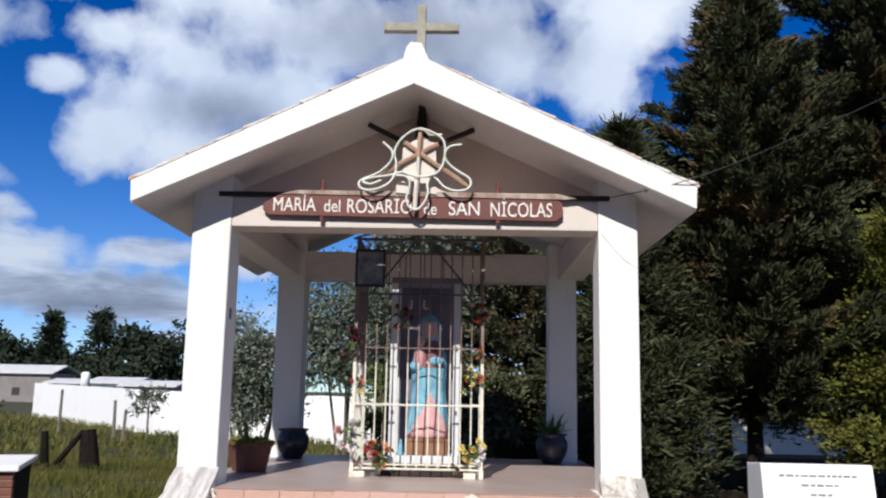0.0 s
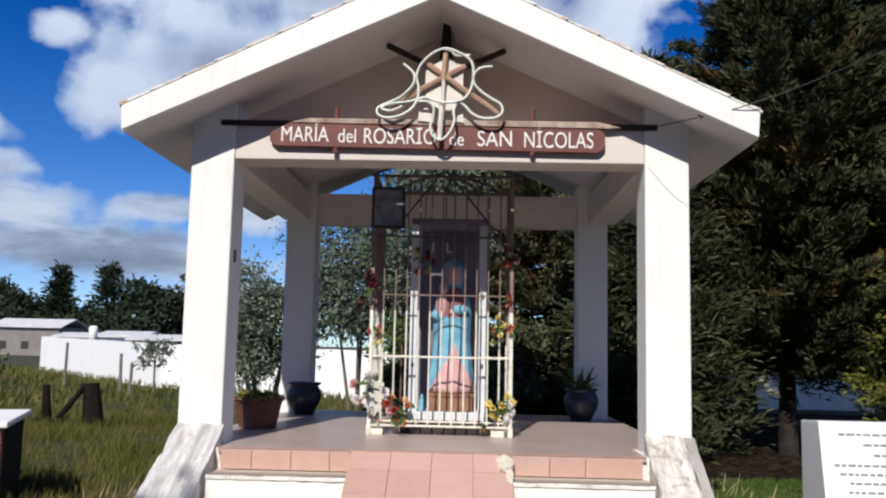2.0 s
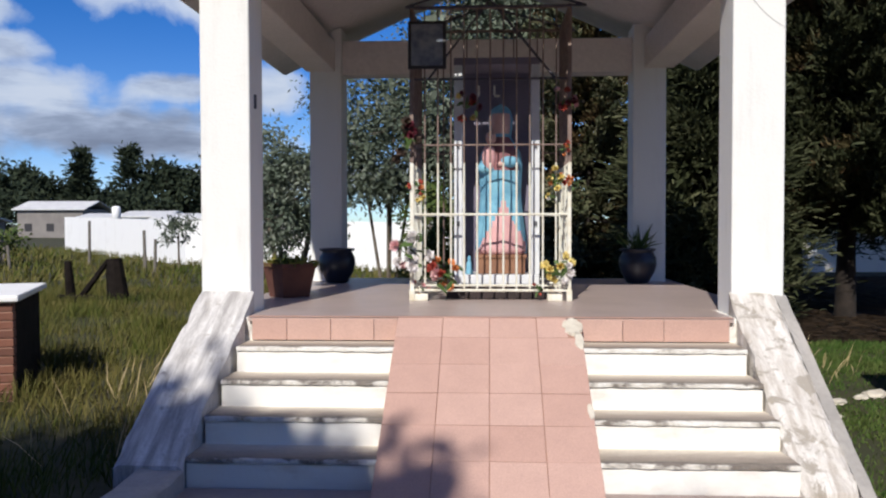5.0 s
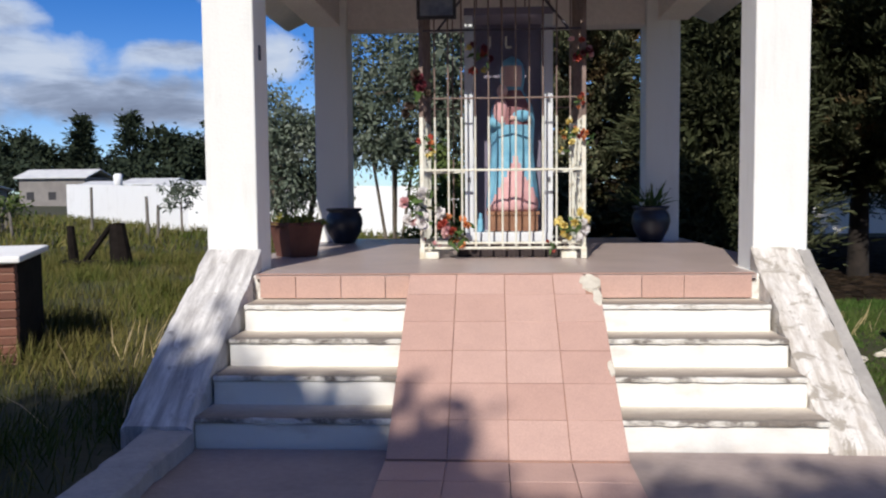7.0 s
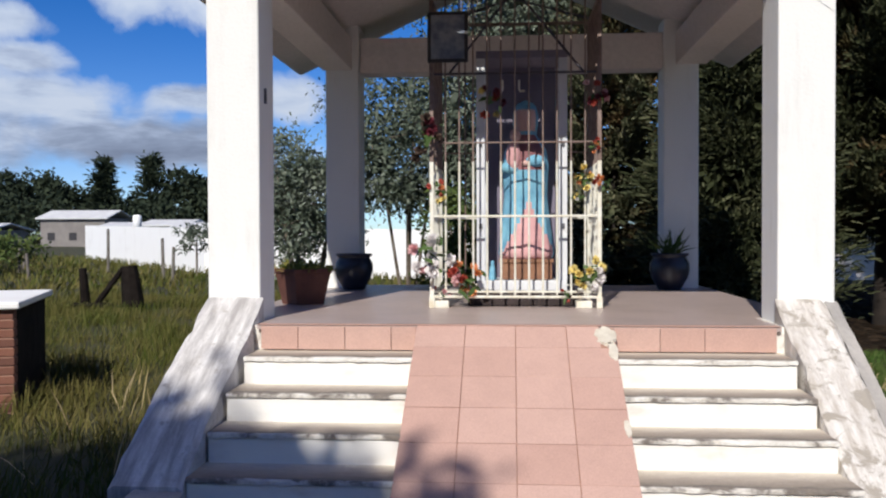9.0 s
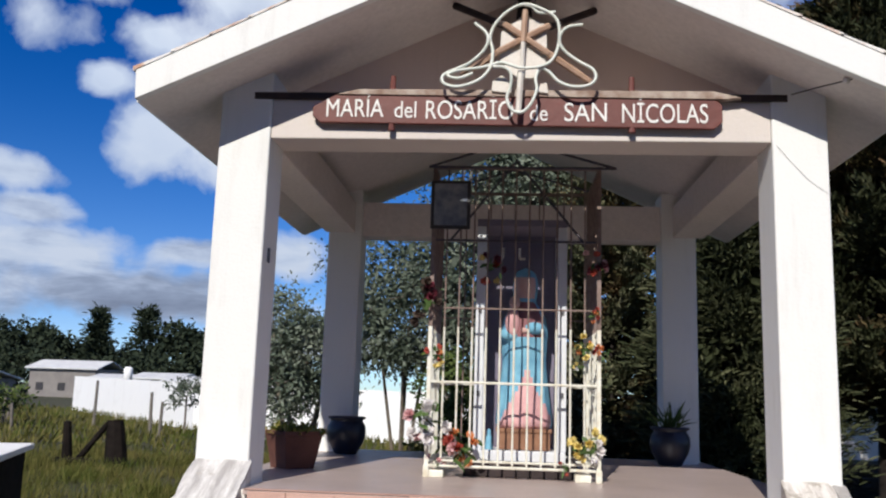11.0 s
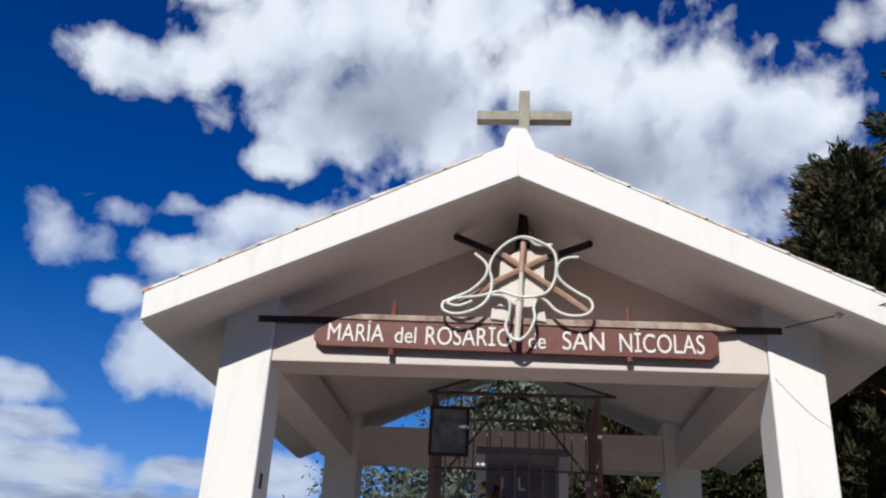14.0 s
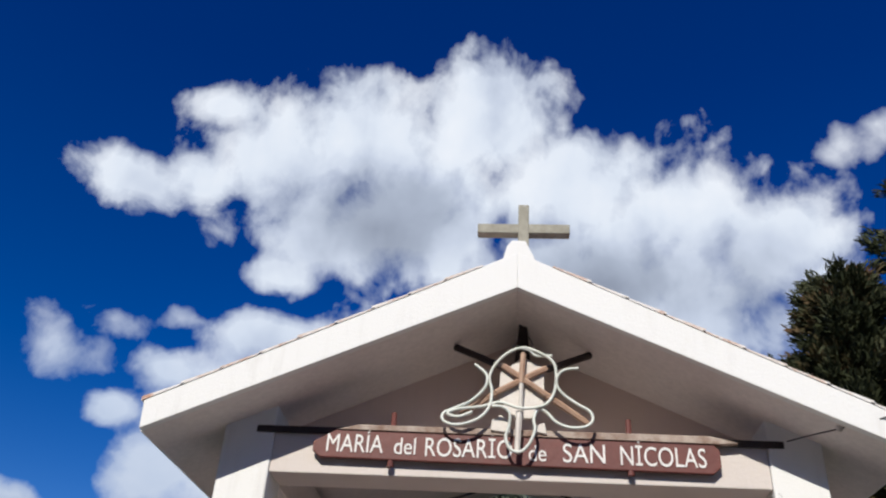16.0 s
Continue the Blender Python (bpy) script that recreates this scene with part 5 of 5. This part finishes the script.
broadleaf(-0.35, 9.6, 7.0, 1.45, 0.7, "olive", 210, 43, "tall loose grey-green tree behind the shrine", leaf=0.095, per=100, trunk_r=0.04, dense=600)
broadleaf(-0.75, 8.1, 2.2, 0.75, 0.25, "bush_leaf", 60, 44, "fresh green bush behind the platform", leaf=0.10, per=80, name="bush", category="bush")
broadleaf(0.65, 10.6, 7.7, 1.45, 2.2, "olive", 170, 49, "tall thin olive-green tree behind the shrine", leaf=0.10, per=110, dense=900)
broadleaf(0.9, 8.3, 2.6, 0.8, 0.1, "needle_light", 70, 45, "low dull green bush behind the platform", leaf=0.11, per=80, name="bush", category="bush")
broadleaf(-9.2, 19.4, 1.8, 0.6, 0.75, "olive", 20, 46, "thin young tree before the white wall", leaf=0.12, per=34, stems=1, trunk_r=0.04)
broadleaf(-17.5, 22.0, 1.5, 1.6, 0.1, "bush_leaf", 60, 47, "low green bush at the field's edge", leaf=0.18, per=60, name="bush", category="bush")
broadleaf(-20.8, 25.5, 1.8, 1.9, 0.1, "bush_leaf", 60, 48, "rounded green bush near the far house", leaf=0.2, per=60, name="bush", category="bush")
# tall trees behind the visitor, whose shade falls over the lower steps
broadleaf(-4.55, -14.35, 10.45, 2.2, 7.2, "far_leaf", 300, 51, "tall leafy tree behind the path", leaf=0.24, per=220, bark="bark", stems=2, trunk_r=0.2, dense=14000)
broadleaf(-1.2, -15.35, 10.0, 2.1, 7.2, "far_leaf", 190, 52, "tall leafy tree behind the path", leaf=0.24, per=190, bark="bark", stems=2, trunk_r=0.2, dense=6000)
broadleaf(-7.85, -14.9, 10.6, 2.5, 6.8, "far_leaf", 200, 53, "tall leafy tree behind the path", leaf=0.26, per=190, bark="bark", stems=2, trunk_r=0.2, dense=6000)

# unseen tree, added to shade the left field and cut sky light
broadleaf(-6.5, -12.2, 9.0, 2.7, 3.6, "far_leaf", 260, 54, "unseen broad leafy tree added behind the path for shade", leaf=0.26, per=200, bark="bark", stems=3, trunk_r=0.2, dense=12000)

# unseen belt of trees behind the visitor, added to block low sky light
for i, (x, y, h, rad) in enumerate(((-16, -21, 10.5, 4.2), (-9.5, -25, 11.5, 4.4), (-2.5, -26, 11.0, 4.2), (4.5, -25, 11.5, 4.6), (11.5, -22, 10.5, 4.2), (-21, -13, 9.5, 4.0))):
    broadleaf(x, y, h, rad, 0.8, "far_leaf", 110, 100 + i, "unseen leafy tree added behind the path to block sky light", leaf=0.5, per=60, bark="bark", stems=3, trunk_r=0.25, dense=2500)

rr = random.Random(17)
FAR = [(-80, 112, 9.5, 5), (-73, 116, 11.0, 4.2), (-68.5, 110, 9.4, 3.6), (-65, 113, 11.0, 3.4), (-61, 110, 9.2, 3.2), (-57.5, 112, 7.4, 3.4), (-54.6, 108, 11.0, 2.2), (-51.5, 113, 6.6, 3), (-48.6, 109, 11.8, 2.4),
       (-44.6, 110, 11.6, 3.0), (-41.2, 108, 10.4, 3.2), (-38.2, 112, 11.0, 3.2), (-34.5, 110, 7.8, 3.2), (-30, 114, 7.0, 3.4), (-90, 118, 10.5, 6), (-85, 110, 8.4, 4), (-62, 104, 6.0, 5), (-46, 102, 5.4, 5), (-72, 102, 5.8, 6)]
for i, (x, y, h, rad) in enumerate(FAR):
    if rad < 3:
        conifer(x, y, h, rad, 2.5, "far_leaf", 90, 60 + i, "tall ragged tree on the far skyline", blunt=0.9, leaf=0.8, per=40, trunk_r=0.3, name="far_tree", slim=0.3, tuft=0.9)
    else:
        broadleaf(x, y, h, rad, 1.2, "far_leaf", 90, 60 + i, "dark broad tree on the far skyline", leaf=0.75, per=24, bark="bark", stems=2, trunk_r=0.25, name="far_tree")


# ---- field, wall and buildings ----
def grass(name, x0, x1, y0, y1, count, lo, hi, width, mat, seed, label, keep=None):
    rg = np.random.default_rng(seed)
    x, y = rg.uniform(x0, x1, count), rg.uniform(y0, y1, count)
    tuft = np.sin(x * 2.3 + 1.1 * np.sin(y * 1.7)) * np.cos(y * 2.1 + 0.9 * np.sin(x * 1.3))
    ok = rg.uniform(-1.2, 1.0, count) < tuft
    if keep is not None:
        ok &= keep(x, y)
    x, y, tuft = x[ok], y[ok], tuft[ok]
    n = len(x)
    pos = np.stack([x, y, ground_height(x, y) - 0.01], 1)
    way = unit(np.stack([rg.normal(size=n) * 0.33 + 0.12, rg.normal(size=n) * 0.33, np.ones(n)], 1))
    vv, ff = blades(rg, pos, way, rg.uniform(lo, hi, n) * (0.85 + 0.3 * tuft), width, 0.12)
    tagged(soup(name, vv, ff, mat), label, "grass", kind="stuff")


clear = lambda x, y: ~((x < 2.08) & (x > -2.06) & (y > -20) & (y < 4.4)) & ~((x + 0.36 * (y - 1.1) < -3.86) & (x > -5.6) & (y > 0.95) & (y < 2.7))
grass("field_grass", -13, -2.07, -4, 13, 150000, 0.10, 0.34, 0.0075, "grass", 71, "long green-brown meadow grass beside the shrine", clear)
grass("far_grass", -30, 4, 12, 38, 42000, 0.2, 0.42, 0.035, "grass", 72, "long meadow grass towards the white wall")
grass("lawn_grass", 2.06, 6.6, -3, 4.9, 110000, 0.03, 0.09, 0.010, "lawn", 73, "short green grass under the conifers", clear)
grass("back_grass", -4, 2.4, 4.5, 16, 11000, 0.12, 0.3, 0.018, "grass", 74, "grass behind the platform")
grass("dry_stalks", -3.3, -2.15, -1.0, 2.5, 110, 0.30, 0.60, 0.008, "straw", 75, "dry pale stalks among the grass", clear)
grass("dry_weeds", 2.3, 3.6, 1.9, 3.9, 150, 0.15, 0.38, 0.006, "straw", 76, "dry pale weeds beside the buttress", clear)


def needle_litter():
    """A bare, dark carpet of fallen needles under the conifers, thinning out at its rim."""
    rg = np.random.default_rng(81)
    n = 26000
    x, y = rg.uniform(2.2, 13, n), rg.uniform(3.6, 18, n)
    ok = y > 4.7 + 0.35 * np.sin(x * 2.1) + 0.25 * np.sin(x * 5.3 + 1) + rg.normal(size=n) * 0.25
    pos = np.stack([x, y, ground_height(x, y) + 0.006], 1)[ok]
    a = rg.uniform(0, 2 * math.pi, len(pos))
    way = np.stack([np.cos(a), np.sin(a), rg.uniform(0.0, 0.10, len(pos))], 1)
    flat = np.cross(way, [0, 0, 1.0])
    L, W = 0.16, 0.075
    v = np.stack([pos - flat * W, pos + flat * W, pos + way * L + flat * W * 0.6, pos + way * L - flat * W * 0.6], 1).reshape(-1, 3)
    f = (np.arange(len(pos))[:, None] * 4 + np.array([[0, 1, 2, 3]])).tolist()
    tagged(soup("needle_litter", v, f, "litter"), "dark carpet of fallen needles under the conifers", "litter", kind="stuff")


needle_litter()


def rubble(x, y, size, seed):
    """A broken lump of old plaster lying in the grass."""
    rg = random.Random(seed)
    bm = bmesh.new()
    bmesh.ops.create_icosphere(bm, subdivisions=2, radius=1.0)
    for v in bm.verts:
        k = rg.uniform(0.78, 1.15)
        v.co = Vector((v.co.x * size * k * 1.3, v.co.y * size * k, max(-0.3, v.co.z) * size * 0.45 * k))
    o = link("rubble", bm, "mortar")
    o.matrix_basis = pose(x, y, size * 0.08, 0, 0, rg.uniform(0, 180))
    tagged(o, "broken lump of pale plaster in the grass", "rubble", "plaster rubble beside the buttress")


for i, (x, y, q) in enumerate(((2.81, 1.30, 0.07), (3.25, 1.62, 0.10), (3.08, 1.50, 0.06), (2.37, 0.16, 0.08), (2.28, -0.12, 0.05), (2.46, 0.42, 0.05), (2.25, 0.55, 0.06), (2.62, 0.80, 0.04))):
    rubble(x, y, q, 90 + i)


def wall_run(name, a, b, h0, h1, label):
    """A thick old whitewashed wall with an uneven coping."""
    rg = random.Random(len(name) + int(a[0]))
    a, b = Vector((*a, 0)), Vector((*b, 0))
    side = (b - a).cross(Vector((0, 0, 1))).normalized() * 0.12
    n = 26
    bm = bmesh.new()
    rows = []
    for i in range(n + 1):
        t = i / n
        p = a.lerp(b, t)
        h = h0 + (h1 - h0) * t + rg.uniform(-0.02, 0.02)
        rows.append([bm.verts.new(p - side + Vector((0, 0, -0.5))), bm.verts.new(p - side + Vector((0, 0, h))), bm.verts.new(p + side + Vector((0, 0, h))), bm.verts.new(p + side + Vector((0, 0, -0.5)))])
    for p, q in zip(rows, rows[1:]):
        for i in range(4):
            j = (i + 1) % 4
            bm.faces.new((p[i], q[i], q[j], p[j]))
    bm.faces.new(rows[0])
    bm.faces.new(rows[-1][::-1])
    tagged(link(name, bm, "far_white"), label, "wall", kind="structure")


wall_run("wall_west", (-21.4, 37.2), (-10.6, 24.3), 1.80, 1.56, "bright whitewashed boundary wall across the field")
wall_run("wall_north", (-10.6, 24.3), (2.5, 17.6), 1.56, 1.45, "bright whitewashed boundary wall behind the shrine")
wall_run("wall_end", (-21.4, 37.2), (-23.5, 43.0), 1.80, 1.80, "return of the whitewashed boundary wall")


def house(x0, x1, y0, y1, h, roof_h, label, wall="house", roof="tin"):
    top = base("house", 0, 0, 0, label=label, category="house")
    z0 = -0.4
    body = part("wall", box(x0, x1, y0, y1, z0, h), wall, top)
    bm = extrude([(x0 - 0.4, y0 - 0.4, h), (x0 - 0.4, (y0 + y1) / 2, h + roof_h), (x0 - 0.4, y1 + 0.4, h), (x0 - 0.4, y1 + 0.4, h - 0.1), (x0 - 0.4, (y0 + y1) / 2, h + roof_h - 0.1), (x0 - 0.4, y0 - 0.4, h - 0.1)], (x1 - x0 + 0.8, 0, 0))
    part("roof", bm, roof, top, "pale tin roof")
    n = max(1, int((x1 - x0) / 2.2)) if wall != "barn" else 0
    for i in range(n):
        cx = x0 + (i + 0.5) * (x1 - x0) / n
        part("window", box(cx - 0.4, cx + 0.4, y0 - 0.03, y0 + 0.02, 0.7, min(1.5, h - 0.2)), "frame_black", top)


house(-45.0, -40.0, 58, 64, 1.7, 0.55, "low grey house with pale tin roof")
house(-28.4, -25.2, 60, 65, 2.05, 0.45, "small house with white roof behind the wall", wall="far_white")
house(-24.6, -21.0, 57, 62, 1.85, 0.4, "low dark house behind the white wall")
house(-49, -42, 82, 88, 3.0, 0.9, "distant house among the dark trees")
house(-33.5, -30.5, 64, 68, 2.0, 0.35, "small distant shed with pale roof")
house(8.3, 13.2, 20.2, 25, 1.42, 0.5, "low beige rendered shed under the trees", wall="barn")

tank = base("water_tank", -26.0, 53.5, 0, label="white cylindrical water tank above the wall", category="tank")
part("stand", box(-0.22, 0.22, -0.22, 0.22, -0.3, 1.75), "far_white", tank)
part("drum", lathe([(0.26, 1.75), (0.30, 1.78), (0.30, 2.55), (0.24, 2.66), (0.06, 2.70)], 20), "far_white", tank, smooth=True)

for i, (x, y, h, lean) in enumerate(((-13.1, 22.0, 1.55, 3), (-10.55, 20.3, 1.25, -2), (-9.9, 19.4, 1.0, 2), (-15.0, 20.6, 0.8, -4), (-17.3, 24.0, 1.3, 1), (-19.8, 25.0, 1.2, -3), (-18.6, 26.5, 1.1, 5), (-21.5, 27.0, 1.4, 0))):
    bm = rod((0, 0, -0.2), (0, 0, h), 0.055, 0.045, 8)
    o = link("fence_post", bm, "post")
    o.matrix_basis = pose(x, y, float(ground_height(np.array(x), np.array(y))), lean, lean * 0.6, 20 * i)
    tagged(o, "weathered grey wooden fence post in the field", "post", "field fence posts")

stump = base("burnt_stump", -7.3, 10.0, 0, label="charred black tree stump with a fallen limb", category="stump")
part("trunk", rod((0.42, 0, -0.1), (0.30, 0.05, 0.80), 0.22, 0.15, 9), "char", stump)
part("snag", rod((-0.52, 0.05, -0.1), (-0.56, 0.0, 0.76), 0.11, 0.07, 8), "char", stump)
part("limb", rod((-0.3, 0, 0.1), (0.24, -0.04, 0.78), 0.06, 0.05, 7), "char", stump)
part("root", rod((-0.7, -0.1, 0.05), (0.1, -0.25, 0.10), 0.09, 0.05, 7), "char", stump)

# brick niche with a white slab, beside the path, turned a little away from it
niche = base("brick_niche", -3.90, 1.10, 0, 20, label="small brick niche with near-black walls and a white slab top", category="niche")
part("slab", box(-1.45, 0.05, -0.05, 1.56, 0.815, 0.87), "far_white", niche, "white cement slab", bevel=0.014)
part("side_wall", box(-0.14, -0.004, 0.136, 1.45, -0.05, 0.812), "char", niche, "near-black side wall")
part("side_wall", box(-1.40, -1.26, 0.03, 1.45, -0.05, 0.812), "char", niche)
part("back_wall", box(-1.255, -0.145, 1.33, 1.45, -0.05, 0.812), "char", niche)
part("block", box(-0.85, -0.20, 0.10, 0.50, -0.02, 0.40), "far_white", niche, "white block inside the niche", bevel=0.02)
part("pier_core", box(-0.15, -0.010, 0.010, 0.132, -0.05, 0.812), "grout", niche)


def brick_mesh(w, d, h):
    bm = box(0, w, 0, d, 0, h)
    bmesh.ops.bevel(bm, geom=bm.edges[:], offset=0.004, segments=1, affect="EDGES")
    bmesh.ops.recalc_face_normals(bm, faces=bm.faces[:])
    me = bpy.data.meshes.new("brick")
    bm.to_mesh(me)
    bm.free()
    me.materials.append(M["brick"])
    return me


pier_brick, foot_brick = brick_mesh(0.158, 0.134, 0.061), brick_mesh(0.235, 0.15, 0.061)
for i in range(11):
    for x0 in ((-0.158,) if i > 4 else (-0.158, -0.40)):
        o = new("brick", pier_brick if x0 > -0.2 else foot_brick)
        o.parent = niche
        o.matrix_basis = Matrix.Translation((x0 + rr.uniform(-0.004, 0.004), rr.uniform(-0.003, 0.003), 0.004 + i * 0.0732))

# white notice board, leaning back
notice = base("notice_board", 3.3, 1.0, 0, label="white painted notice board with faded grey lettering", category="sign")
bm = extrude([(0, -0.20, -0.05), (0, 0.0, 1.05), (0, 0.06, 1.05), (0, 0.40, 1.03), (0, 0.40, -0.05)], (1.05, 0, 0))
part("body", bm, "far_white", notice, bevel=0.008)
LINES = [(0.16, 0.90, 0.040), (0.36, 0.72, 0.040), (0.44, 0.64, 0.040), (0.10, 0.96, 0.028), (0.14, 0.92, 0.028), (0.22, 0.86, 0.028), (0.20, 0.80, 0.028), (0.24, 0.78, 0.028)]
z = 0.955
for a, b, h in LINES:
    x = a
    while x < b:
        w = rr.uniform(0.03, 0.075)
        e = min(x + w, b)
        y0 = -0.20 + (z + 0.05) / 1.10 * 0.20 - 0.004
        part("writing", box(x, e, y0, y0 + 0.006, z - h, z), "faded_ink", notice)
        x = e + 0.014
    z -= h + 0.045

# roof tiles last: many like pieces
for s, slab in zip((-1, 1), ROOFS):
    roof_tiles(s, slab)


def verge_tiles(s, slab):
    """Thin clay tiles lapped down the white verge, each a small step above the next."""
    n = 10
    x1, z0, z1 = TIP + 0.012, RIDGE + 0.287, EAVE + 0.200
    rg = random.Random(41 + s)
    for i in range(1, n):
        a, b = x1 * i / n, min(x1 * (i + 1.08) / n, x1 + 0.015)
        za, zb = z0 + (z1 - z0) * a / x1, z0 + (z1 - z0) * b / x1
        lift = 0.020 + rg.uniform(-0.004, 0.005)
        prof = [(s * a, YR0 - 0.006, za - 0.004), (s * b, YR0 - 0.006, zb - 0.004), (s * b, YR0 - 0.006, zb + lift), (s * a, YR0 - 0.006, za + 0.006)]
        part("tile", extrude(prof, (0, 0.075 + rg.uniform(0, 0.006), 0)), "verge_mortar", slab)


for s, slab in zip((-1, 1), ROOFS):
    verge_tiles(s, slab)
